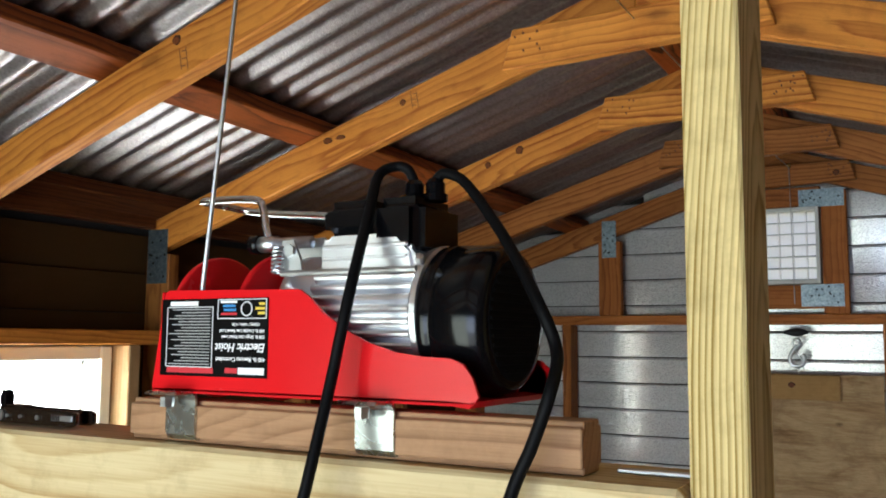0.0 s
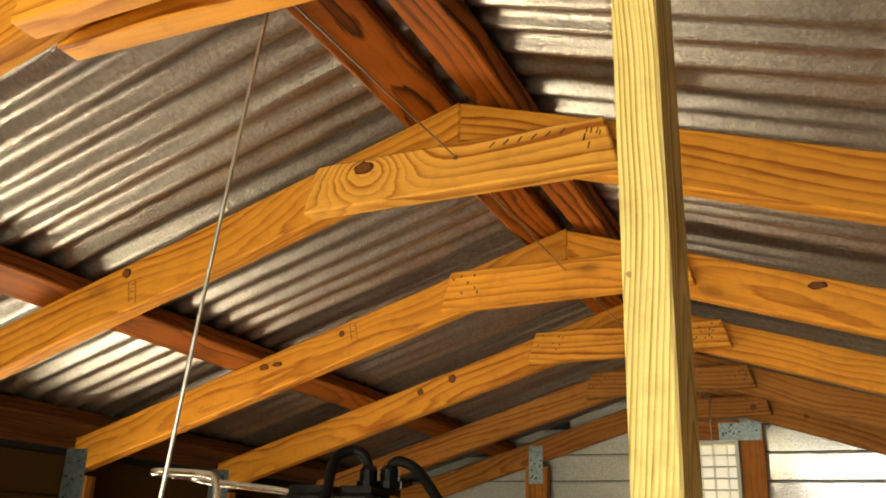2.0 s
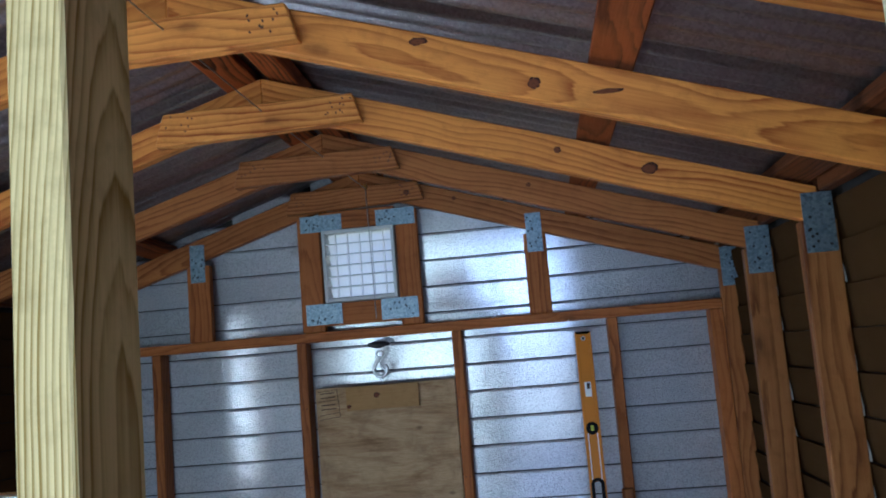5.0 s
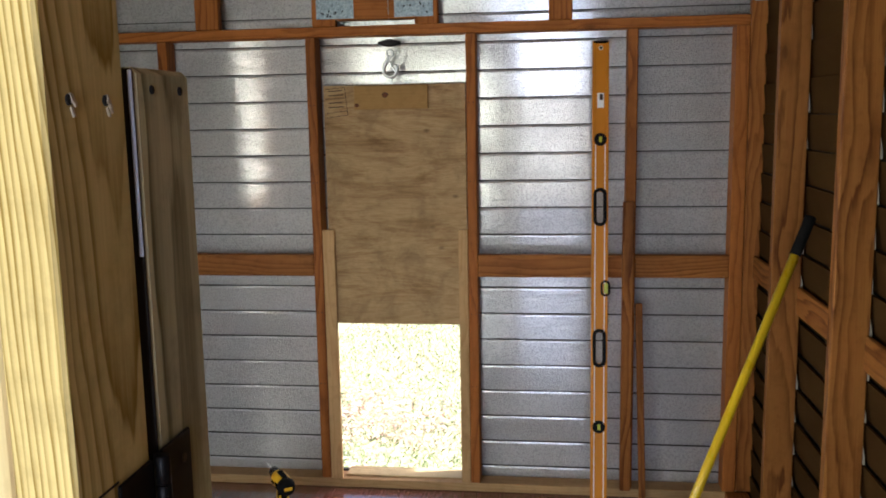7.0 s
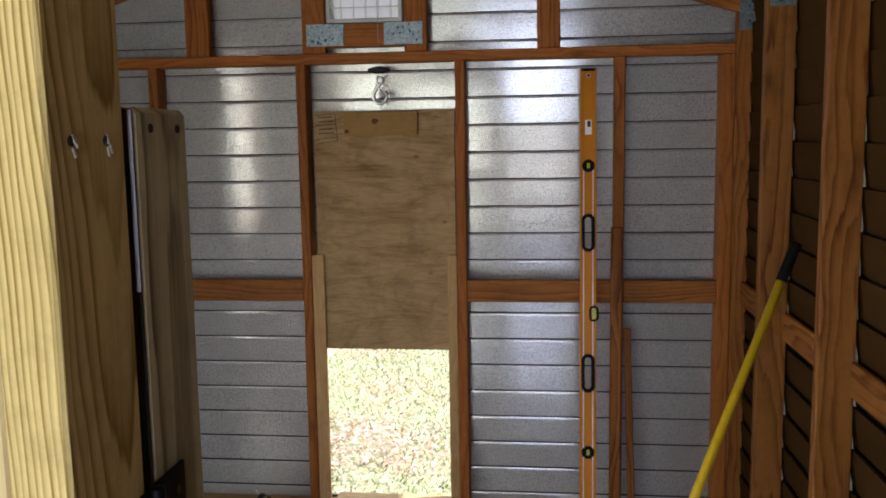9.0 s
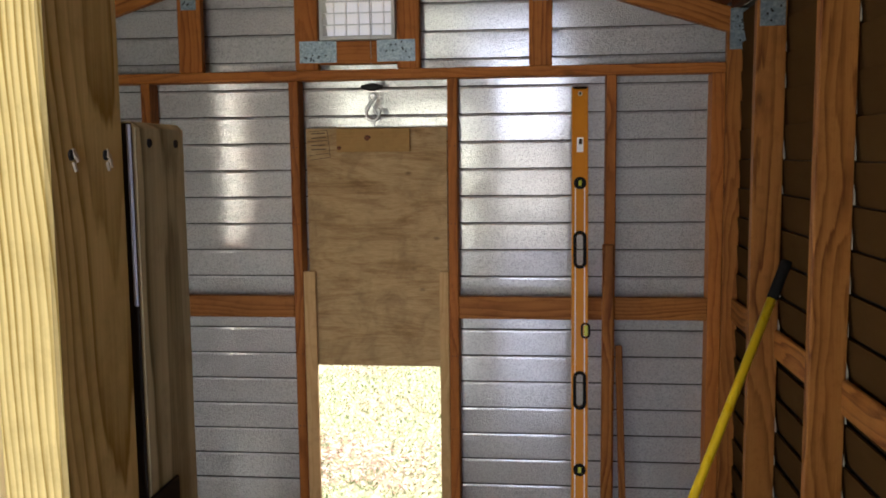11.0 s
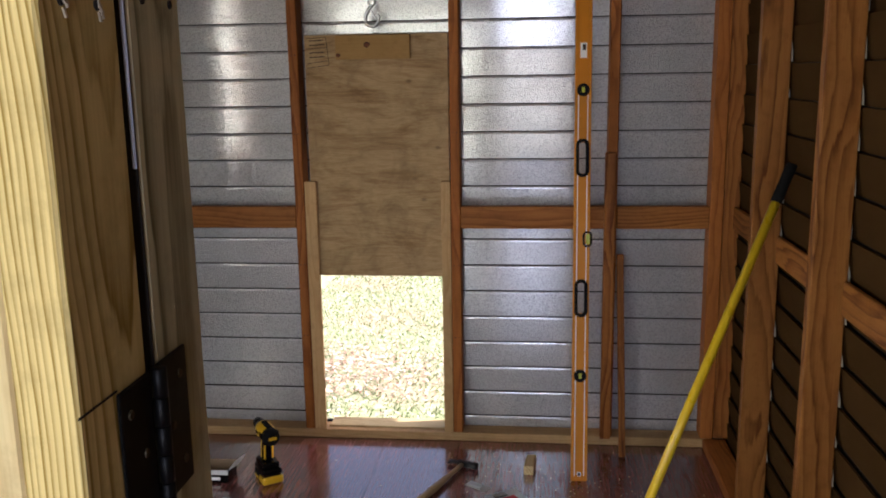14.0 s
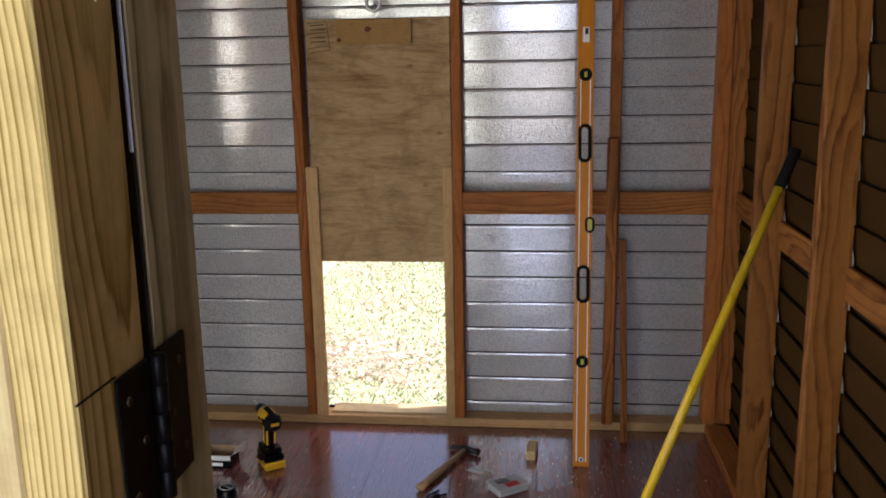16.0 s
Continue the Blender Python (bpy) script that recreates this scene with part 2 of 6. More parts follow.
def foil():
    """Embossed foil facing on the inside of the siding: a bright mirror-like skin under a finely pebbled, dull one."""
    n = Nodes("foil_facing", 0.06, 1.0, (0.62, 0.62, 0.63))
    v = n.coords((1, 1, 1), 9.0)
    big = n.noise(v, 5.0, 4.0)
    fine = n.noise(v, 230.0, 1.5, 0.6)
    speck = n.noise(v, 165.0, 1.5, 0.6)
    col = n.mix(big, (0.66, 0.66, 0.68), (0.78, 0.78, 0.78))
    # the embossing's dark flecks and bright sparkle are painted into the base colour
    col = n.mix(n.ramp(speck, [(0.37, (0.6,)), (0.56, (0.0,))]), col, (0.30, 0.30, 0.32))
    col = n.mix(n.ramp(fine, [(0.47, (0.0,)), (0.66, (0.85,))]), col, (0.98, 0.98, 0.98))
    smear = n.ramp(n.noise(n.coords((2.5, 2.5, 9), 3.0), 2.0, 5.0, 0.65), [(0.45, (0.0,)), (0.75, (0.35,))])
    n.color(n.mix(smear, col, (0.52, 0.51, 0.52)))
    n.rough(n.math("ADD", n.math("MULTIPLY", big, 0.04), n.math("ADD", n.math("MULTIPLY", smear, 0.10), 0.085)))
    drawn = n.noise(n.coords((0.06, 1, 1), 6.0), 130.0, 1.0, 0.5)
    bubble = n.add("TexVoronoi")
    n.link(n.coords((1, 1, 1), 3.0), bubble.inputs["Vector"])
    bubble.inputs["Scale"].default_value = 4.0
    dent = n.ramp(bubble.outputs["Distance"], [(0.0, (1.0,)), (0.03, (0.5,)), (0.06, (0.0,))])
    n.bump(n.math("ADD", n.math("ADD", n.math("MULTIPLY", fine, 0.4), n.math("MULTIPLY", drawn, 0.35)), n.math("MULTIPLY", dent, 3.0)), 0.16, 0.0014)
    pebble = n.add("Bump")
    pebble.inputs["Strength"].default_value, pebble.inputs["Distance"].default_value = 1.0, 0.0032
    n.link(n.math("ADD", n.math("ADD", n.math("MULTIPLY", fine, 0.7), n.math("MULTIPLY", speck, 1.3)), n.math("MULTIPLY", dent, 2.0)), pebble.inputs["Height"])
    dull = n.add("BsdfPrincipled")
    dull.inputs["Metallic"].default_value, dull.inputs["Roughness"].default_value = 1.0, 0.38
    dull.inputs["Anisotropic"].default_value = 0.95
    upright = n.add("CombineXYZ")
    upright.inputs[2].default_value = 1.0
    n.link(upright.outputs[0], dull.inputs["Tangent"])
    n.link(n.mix(0.17, n.bsdf.inputs["Base Color"].links[0].from_socket, (0.0, 0.0, 0.0)), dull.inputs["Base Color"])
    n.link(pebble.outputs[0], dull.inputs["Normal"])
    both = n.add("MixShader")
    n.link(n.ramp(fine, [(0.32, (0.92,)), (0.66, (0.68,))]), both.inputs[0])
    n.link(n.bsdf.outputs[0], both.inputs[1]), n.link(dull.outputs[0], both.inputs[2])
    n.link(both.outputs[0], n.tree.nodes["Material Output"].inputs["Surface"])
    return n.mat


def nail_plate_metal():
    """Galvanised plate with punched tooth slots."""
    n = Nodes("galvanised_plate", 0.5, 1.0)
    v = n.coords((1, 1, 1), 5.0)
    cell = n.add("TexVoronoi")
    n.link(v, cell.inputs["Vector"])
    cell.inputs["Scale"].default_value = 150
    col = n.mix(cell.outputs["Color"], (0.16, 0.21, 0.25), (0.36, 0.43, 0.48))
    slot = n.add("TexVoronoi")
    n.link(n.coords((1.3, 1, 1), 2.0), slot.inputs["Vector"])
    slot.inputs["Scale"].default_value, slot.inputs["Randomness"].default_value = 52, 0.75
    n.color(n.mix(n.ramp(slot.outputs["Distance"], [(0.10, (0.6,)), (0.30, (0.0,))]), col, (0.10, 0.12, 0.14)))
    n.rough(n.math("ADD", n.math("MULTIPLY", n.noise(v, 90.0, 3.0), 0.3), 0.32))
    n.bump(n.math("ADD", n.noise(v, 170.0, 2.0), n.ramp(slot.outputs["Distance"], [(0.20, (0.0,)), (0.30, (1.0,))])), 0.35, 0.0012)
    return n.mat


def galvanised(name, base, rough, spangle=60.0):
    n = Nodes(name, rough, 1.0)
    v = n.coords((1, 1, 1), 5.0)
    cell = n.add("TexVoronoi")
    n.link(v, cell.inputs["Vector"])
    cell.inputs["Scale"].default_value = spangle
    hi = tuple(min(1.0, c * 1.25) for c in base)
    lo = tuple(c * 0.75 for c in base)
    col = n.mix(cell.outputs["Color"], lo, hi)
    stain = n.noise(v, 3.0, 5.0)
    n.color(n.mix(n.math("MULTIPLY", stain, 0.5), col, tuple(c * 0.8 for c in base)))
    n.rough(n.math("ADD", n.math("MULTIPLY", n.noise(v, 25.0, 3.0), 0.2), rough - 0.1))
    n.bump(n.noise(v, 170.0, 2.5), 0.75, 0.0016)
    return n.mat


def plain(name, color, rough=0.5, metal=0.0, vary=0.12, scale=20.0, bump=0.1):
    """A coat or moulding of one colour with faint dirt and wear."""
    n = Nodes(name, rough, metal, color)
    v = n.coords((1, 1, 1), 4.0)
    a = n.noise(v, scale, 4.0)
    n.color(n.mix(n.math("MULTIPLY", a, vary * 2), color, tuple(c * 0.55 for c in color)))
    n.rough(n.math("ADD", n.math("MULTIPLY", a, 0.2), max(0.05, rough - 0.1)))
    if bump:
        n.bump(n.noise(v, scale * 12, 2.0), bump, 0.0008)
    return n.mat


FOIL = foil()
PLYWOOD = plywood()
ROOF_METAL = galvanised("galvanised_roofing", (0.385, 0.358, 0.345), 0.38, 170)
PLATE_METAL = nail_plate_metal()
SIDING_BROWN = plain("brown_hardboard", (0.066, 0.034, 0.011), 0.9, 0, 0.3, 6)
SIDING_BROWN.node_tree.nodes["Principled BSDF"].inputs["Specular IOR Level"].default_value = 0.02
SIDING_EDGE = plain("siding_gap", (0.02, 0.017, 0.014), 0.9)
WINDOW_VINYL = plain("window_vinyl", (0.86, 0.86, 0.74), 0.45, 0, 0.05)
BLACK_IRON = plain("black_coated_iron", (0.0025, 0.0025, 0.003), 0.45, 0.0, 0.2, 40)


BLACK_IRON.node_tree.nodes["Principled BSDF"].inputs["Specular IOR Level"].default_value = 0.2


def floor_paint():
    n = Nodes("floor_paint", 0.35)
    n.set("Specular IOR Level", 0.5), n.set("Coat Weight", 1.0), n.set("Coat Roughness", 0.15), n.set("Coat IOR", 1.7)
    v = n.coords((1, 1, 1), 0, True)
    a = n.noise(v, 3.0, 5.0)
    streak = n.noise(n.coords((34, 1.3, 10), 0, True), 4.0, 6.0, 0.7)
    col = n.mix(a, (0.13, 0.034, 0.028), (0.24, 0.076, 0.064))
    col = n.mix(n.ramp(streak, [(0.50, (0.0,)), (0.72, (0.5,))]), col, (0.38, 0.25, 0.22))
    dust = n.noise(v, 55.0, 3.0, 0.7)
    col = n.mix(n.ramp(dust, [(0.70, (0.0,)), (0.78, (0.6,))]), col, (0.42, 0.33, 0.26))
    n.color(col)
    n.rough(n.math("ADD", n.math("MULTIPLY", streak, 0.30), 0.06))
    n.bump(n.math("ADD", streak, n.math("MULTIPLY", dust, 0.3)), 0.3, 0.0015)
    return n.mat


FLOOR_PAINT = floor_paint()


def ground_mat():
    n = Nodes("grass_and_litter", 0.9)
    v = n.coords((1, 1, 1), 0, True)
    a = n.noise(v, 1.3, 4.0)
    b = n.noise(v, 22.0, 4.0, 0.7)
    col = n.mix(n.ramp(b, [(0.35, (0.0,)), (0.6, (1.0,))]), (0.15, 0.20, 0.07), (0.42, 0.43, 0.28))
    col = n.mix(n.ramp(a, [(0.45, (0.0,)), (0.62, (0.6,))]), col, (0.40, 0.28, 0.20))
    n.color(col)
    n.bump(b, 0.5, 0.012)
    return n.mat


GROUND = ground_mat()

# ---- helpers for building ----


def box_bm(l, w, t, bevel=0.002):
    bm = bmesh.new()
    bmesh.ops.create_cube(bm, size=1.0)
    bmesh.ops.scale(bm, vec=(l, w, t), verts=bm.verts)
    if bevel:
        bmesh.ops.bevel(bm, geom=bm.edges[:], offset=bevel, segments=1, affect="EDGES")
    return bm


def mesh_of(name, bm, mat, smooth=False):
    me = bpy.data.meshes.new(name)
    bm.to_mesh(me)
    bm.free()
    for m in mat if isinstance(mat, (list, tuple)) else [mat]:
        me.materials.append(m)
    if smooth:
        for p in me.polygons:
            p.use_smooth = True
    return me


def part(name, bm, mat, parent=None, label="", m=None, smooth=False):
    """One mesh object; under a parent its pose m is given in the world."""
    ob = new(name, bm if isinstance(bm, bpy.types.Mesh) else mesh_of(name, bm, mat, smooth))
    m = m or Matrix()
    if parent is not None:
        ob.parent = parent
        base = parent.matrix_basis if parent.parent is None else parent.parent.matrix_basis @ parent.matrix_basis
        ob.matrix_basis = base.inverted() @ m
    else:
        ob.matrix_basis = m
    return tagged(ob, label)


def thing(name, label, category, m=None, group="", kind=""):
    ob = new(name)
    ob.empty_display_size = 0.05
    ob.matrix_basis = m or Matrix()
    return tagged(ob, label, category, group, kind)


def along(a, b, wide):
    """The pose of a board from a to b whose width lies along wide."""
    a, b = Vector(a), Vector(b)
    x = (b - a).normalized()
    z = x.cross(Vector(wide)).normalized()
    y = z.cross(x)
    m = Matrix((x, y, z)).transposed().to_4x4()
    return Matrix.Translation((a + b) / 2) @ m


def lumber(name, a, b, wide, w, t, mat, parent=None, label="", bevel=0.003):
    ln = (Vector(b) - Vector(a)).length
    return part(name, box_bm(ln, w, t, bevel), mat, parent, label, along(a, b, wide))


def bent_board(name, points, wide, w, t, mat):
    """One board that bends a little from point to point."""
    m = along(points[0], points[-1], wide)
    bm, inv = bmesh.new(), m.inverted()
    rings = []
    for p in points:
        c = inv @ Vector(p)
        rings.append([bm.verts.new(c + Vector((0, a, b))) for a, b in ((-w / 2, -t / 2), (w / 2, -t / 2), (w / 2, t / 2), (-w / 2, t / 2))])
    for q, r in zip(rings, rings[1:]):
        for i in range(4):
            j = (i + 1) % 4
            bm.faces.new((q[i], r[i], r[j], q[j]))
    bm.faces.new(rings[0]), bm.faces.new(rings[-1][::-1])
    bmesh.ops.recalc_face_normals(bm, faces=bm.faces)
    edges = [e for e in bm.edges if len(e.link_faces) == 2 and e.calc_face_angle() > 0.5]
    bmesh.ops.bevel(bm, geom=edges, offset=0.003, segments=1, affect="EDGES")
    return part(name, bm, mat, None, "", m)


def block(name, lo, hi, mat, parent=None, label="", bevel=0.002):
    """A box between two corners; its own x lies along its longest side."""
    lo, hi = Vector(lo), Vector(hi)
    d = hi - lo
    k = max(range(3), key=lambda i: d[i])
    a, b = (lo + hi) / 2, (lo + hi) / 2
    a[k], b[k] = lo[k], hi[k]
    o = (k + 1) % 3
    wide = Vector((0, 0, 0))
    wide[o] = 1
    return lumber(name, a, b, wide, d[o], d[3 - k - o], mat, parent, label, bevel)


def tube_bm(points, r, seg=10, caps=True):
    """A round bar along points."""
    bm = bmesh.new()
    pts = [Vector(p) for p in points]
    rings = []
    side = None
    for i, p in enumerate(pts):
        d = (pts[min(i + 1, len(pts) - 1)] - pts[max(i - 1, 0)]).normalized()
        if side is None:
            side = d.orthogonal().normalized()
        side = (side - d * side.dot(d)).normalized()
        up = d.cross(side)
        rings.append([bm.verts.new(p + r * (math.cos(2 * math.pi * k / seg) * side + math.sin(2 * math.pi * k / seg) * up)) for k in range(seg)])
    for r0, r1 in zip(rings, rings[1:]):
        for k in range(seg):
            bm.faces.new((r0[k], r0[(k + 1) % seg], r1[(k + 1) % seg], r1[k]))
    if caps:
        bm.faces.new(rings[0][::-1]), bm.faces.new(rings[-1])
    return bm


def curve_points(points, steps=8):
    """A smooth line through the points."""
    p = [Vector(q) for q in points]
    p = [2 * p[0] - p[1]] + p + [2 * p[-1] - p[-2]]
    out = []
    for i in range(1, len(p) - 2):
        for k in range(steps):
            t = k / steps
            out.append(0.5 * ((2 * p[i]) + (p[i + 1] - p[i - 1]) * t + (2 * p[i - 1] - 5 * p[i] + 4 * p[i + 1] - p[i + 2]) * t * t
                              + (3 * p[i] - p[i - 1] - 3 * p[i + 1] + p[i + 2]) * t ** 3))
    return out + [p[-2]]


def lathe_bm(profile, axis="X", seg=32):
    """A turned form: (along, radius) pairs round an axis."""
    bm = bmesh.new()
    rings = []
    for a, r in profile:
        ring = []
        for k in range(seg):
            c, s = r * math.cos(2 * math.pi * k / seg), r * math.sin(2 * math.pi * k / seg)
            ring.append(bm.verts.new({"X": (a, c, s), "Y": (s, a, c), "Z": (c, s, a)}[axis]))
        rings.append(ring)
    for r0, r1 in zip(rings, rings[1:]):
        for k in range(seg):
            bm.faces.new((r0[k], r0[(k + 1) % seg], r1[(k + 1) % seg], r1[k]))
    bm.faces.new(rings[0][::-1]), bm.faces.new(rings[-1])
    return bm


def prism_bm(outline, depth):
    """A plate with the outline in its own x and z, depth along y."""
    bm = bmesh.new()
    a = [bm.verts.new((x, 0, z)) for x, z in outline]
    b = [bm.verts.new((x, depth, z)) for x, z in outline]
    bm.faces.new(a), bm.faces.new(b[::-1])
    for i in range(len(a)):
        j = (i + 1) % len(a)
        bm.faces.new((a[j], a[i], b[i], b[j]))
    bmesh.ops.recalc_face_normals(bm, faces=bm.faces)
    return bm


# ---- large structure ----
RX = -0.04            # the ridge's x
SLOPE = 0.315
LOW = 2.463           # underside of the rafters at the ridge
RAFT = 0.094          # a rafter's upright depth
XL, XR = -1.377, 1.297    # faces of the side walls' studs
BACK = 0.089          # inner face of the end wall's siding
FRONT = -5.20         # inner face of the front wall
PITCH = 0.1087        # one course of siding
LAP = 0.075           # how far a course leans, its upper edge into the room


def under(x):
    return LOW - SLOPE * abs(x - RX)


def sag(y):
    """The roof falls a little towards the end wall."""
    return -0.012 * max(0.0, y + 2.6)


# floor of painted boards
floor = thing("floor", "dark red painted board floor, scuffed and dusty", "floor", kind="structure")
xs = [-1.50, -1.22, -0.92, -0.63, -0.30, 0.0, 0.31, 0.62, 0.90, 1.19, 1.42]
for x0, x1 in zip(xs, xs[1:]):
    part("floor_board", box_bm(0.10 - FRONT, x1 - x0 - 0.0008, 0.03, 0.0005), FLOOR_PAINT, floor, "", along(((x0 + x1) / 2, FRONT, -0.015), ((x0 + x1) / 2, 0.10, -0.015), (1, 0, 0)))
block("floor_base", (-1.5, FRONT, -0.30), (1.42, 0.10, -0.032), SIDING_EDGE, floor)


def foil_board_bm(l, w):
    """A siding board of length l whose upper edge is drawn back to a thin rounded lip."""
    bm = bmesh.new()
    h = w / 2
    prof = [(-h, -0.003), (h - 0.0085, -0.003), (h - 0.0045, -0.0021), (h - 0.0010, -0.0009), (h, 0.0), (h - 0.0010, 0.0009), (h - 0.0045, 0.0021), (h - 0.0085, 0.003), (-h, 0.003)]
    ends = [[bm.verts.new((x, y, z)) for y, z in prof] for x in (-l / 2, l / 2)]
    bm.faces.new(ends[0]), bm.faces.new(ends[1][::-1])
    for k in range(len(prof)):
        j = (k + 1) % len(prof)
        bm.faces.new((ends[0][j], ends[0][k], ends[1][k], ends[1][j]))
    bmesh.ops.recalc_face_normals(bm, faces=bm.faces)
    return bm


def bowed_board_bm(l, w, deep, sign):
    """A thin hardboard course whose lower edge curves away from the room by deep; sign: which way that is."""
    bm = bmesh.new()
    steps = 5
    prof = [(-w / 2 + w * k / steps, sign * deep * (1 - k / steps) ** 1.7) for k in range(steps + 1)]
    prof += [(y, z + sign * 0.007) for y, z in prof[::-1]]
    ends = [[bm.verts.new((x, y, z)) for y, z in prof] for x in (-l / 2, l / 2)]
    cnt = len(prof)
    for e in ends:
        for k in range(steps):
            bm.faces.new((e[k], e[k + 1], e[cnt - 2 - k], e[cnt - 1 - k]))
    for k in range(cnt):
        j = (k + 1) % cnt
        bm.faces.new((ends[0][j], ends[0][k], ends[1][k], ends[1][j]))
    bmesh.ops.recalc_face_normals(bm, faces=bm.faces)
    return bm


warp = random.Random(17)


def siding_course(wall, z, spans, y_axis, at, mat, out):
    """One course of lap siding as boards over the given spans; it leans a little, its upper edge into the room."""
    for a0, a1 in spans:
        if a1 - a0 < 0.02:
            continue
        if y_axis:
            a, b, n = (at, a0, z + PITCH / 2), (at, a1, z + PITCH / 2), Vector((out, 0, 0))
        else:
            a, b, n = (a0, at, z + PITCH / 2), (a1, at, z + PITCH / 2), Vector((0, out, 0))
        if mat is FOIL:
            wide = Vector((0, 0, 1)) - n * (LAP + warp.uniform(-0.014, 0.014))
            part("siding_board", foil_board_bm(a1 - a0, PITCH - 0.0042), mat, wall, "", along(Vector(a) + n * 0.006, Vector(b) + n * 0.006, wide))
        else:
            m = along(Vector(a) - n * 0.006, Vector(b) - n * 0.006, (0, 0, 1))
            sign = 1 if (m.to_3x3() @ Vector((0, 0, 1))).dot(n) > 0 else -1
            part("siding_board", bowed_board_bm(a1 - a0, PITCH - 0.0025, 0.013 + warp.uniform(0, 0.004), sign), mat, wall, "", m)


# end wall: foil-faced siding with the vent's and the hatch's openings
wall_end = thing("wall_end", "end wall of foil-faced lap siding boards with dark joints", "wall", kind="structure")
HATCH = (-0.285, 0.275, 0.035, 1.02)
VENT = (-0.215, 0.088, 1.998, 2.295)
z = -0.05 + 0.004
k0 = math.floor((1.821 + 0.05) / PITCH)
z = 1.821 - k0 * PITCH
while z < 2.5:
    zt = z + PITCH
    half = 1.48 if zt < 2.0 else min(1.48, (2.545 - z) / SLOPE)
    lo, hi = RX - half, min(1.40, RX + half)
    spans = [(lo, hi)]
    for ox0, ox1, oz0, oz1 in (HATCH, VENT):
        if zt > oz0 + 0.03 and z < oz1 - 0.03:
            spans = [(lo, ox0), (ox1, hi)]
    if hi - lo > 0.1:
        siding_course(wall_end, z, spans, False, BACK, FOIL, 1)
    z = zt
wb = thing("wall_end_backing", "dark outer skin behind the end wall's siding", "wall", kind="structure")
for lo, hi in (((-1.5, 0.105, -0.30), (HATCH[0], 0.125, 1.99)), ((HATCH[1], 0.105, -0.30), (1.42, 0.125, 1.99)),
               ((HATCH[0], 0.105, HATCH[3]), (HATCH[1], 0.125, 1.99)), ((HATCH[0], 0.105, -0.30), (HATCH[1], 0.125, HATCH[2]))):
    block("panel", lo, hi, SIDING_EDGE, wb)
top = lambda x, y=0.105: under(x) + RAFT + 0.058 + sag(y)
for outline in ([(-1.5, 1.99), (VENT[0], 1.99), (VENT[0], top(VENT[0])), (-1.5, top(-1.5))], [(VENT[1], 1.99), (1.42, 1.99), (1.42, top(1.42)), (VENT[1], top(VENT[1]))],
                [(VENT[0], VENT[3]), (VENT[1], VENT[3]), (VENT[1], top(VENT[1])), (RX, top(RX)), (VENT[0], top(VENT[0]))]):
    part("panel", prism_bm(outline, 0.02), SIDING_EDGE, wb, "", Matrix.Translation((0, 0.105, 0)))

# side walls of brown lap siding, the left one with a window opening
WIN = (-2.40, -1.955, 0.64, 1.757)
for name, at, out, holes in (("wall_right", XR + 0.1, 1, []), ("wall_left", XL - 0.1, -1, [WIN])):
    wall = thing(name, "side wall of brown lap siding boards, unpainted inside", "wall", kind="structure")
    z = 0.0
    while z < 2.02:
        spans = [(FRONT, 0.105)]
        for a0, a1, z0, z1 in holes:
            if z + PITCH > z0 + 0.03 and z < z1 - 0.03:
                spans = [(FRONT, a0), (a1, 0.105)]
        siding_course(wall, z, spans, True, at, SIDING_BROWN, out)
        z += PITCH
    x0, x1 = sorted((at + out * 0.014, at + out * 0.03))
    if holes:
        a0, a1, z0, z1 = holes[0]
        for lo, hi in (((x0, FRONT, -0.3), (x1, a0, 2.1)), ((x0, a1, -0.3), (x1, 0.125, 2.1)), ((x0, a0, -0.3), (x1, a1, z0)), ((x0, a0, z1), (x1, a1, 2.1))):
            block("sheathing", lo, hi, SIDING_EDGE, wall)
    else:
        block("sheathing", (x0, FRONT, -0.3), (x1, 0.125, 2.1), SIDING_EDGE, wall)

# front wall with a wide open doorway, behind the walk's start
wall_front = thing("wall_front", "plain front wall with an open doorway", "wall", kind="structure")
for lo, hi in (((-1.5, FRONT - 0.09, -0.3), (-1.40, FRONT, 2.05)), ((0.93, FRONT - 0.09, -0.3), (1.42, FRONT, 2.05)), ((-1.40, FRONT - 0.09, -0.3), (0.93, FRONT, -0.03))):
    block("panel", lo, hi, SIDING_BROWN, wall_front)
part("panel", prism_bm([(-1.5, 2.05), (1.42, 2.05), (1.42, top(1.42, FRONT)), (RX, top(RX, FRONT)), (-1.5, top(-1.5, FRONT))], 0.09), SIDING_BROWN, wall_front, "", Matrix.Translation((0, FRONT - 0.09, 0)))


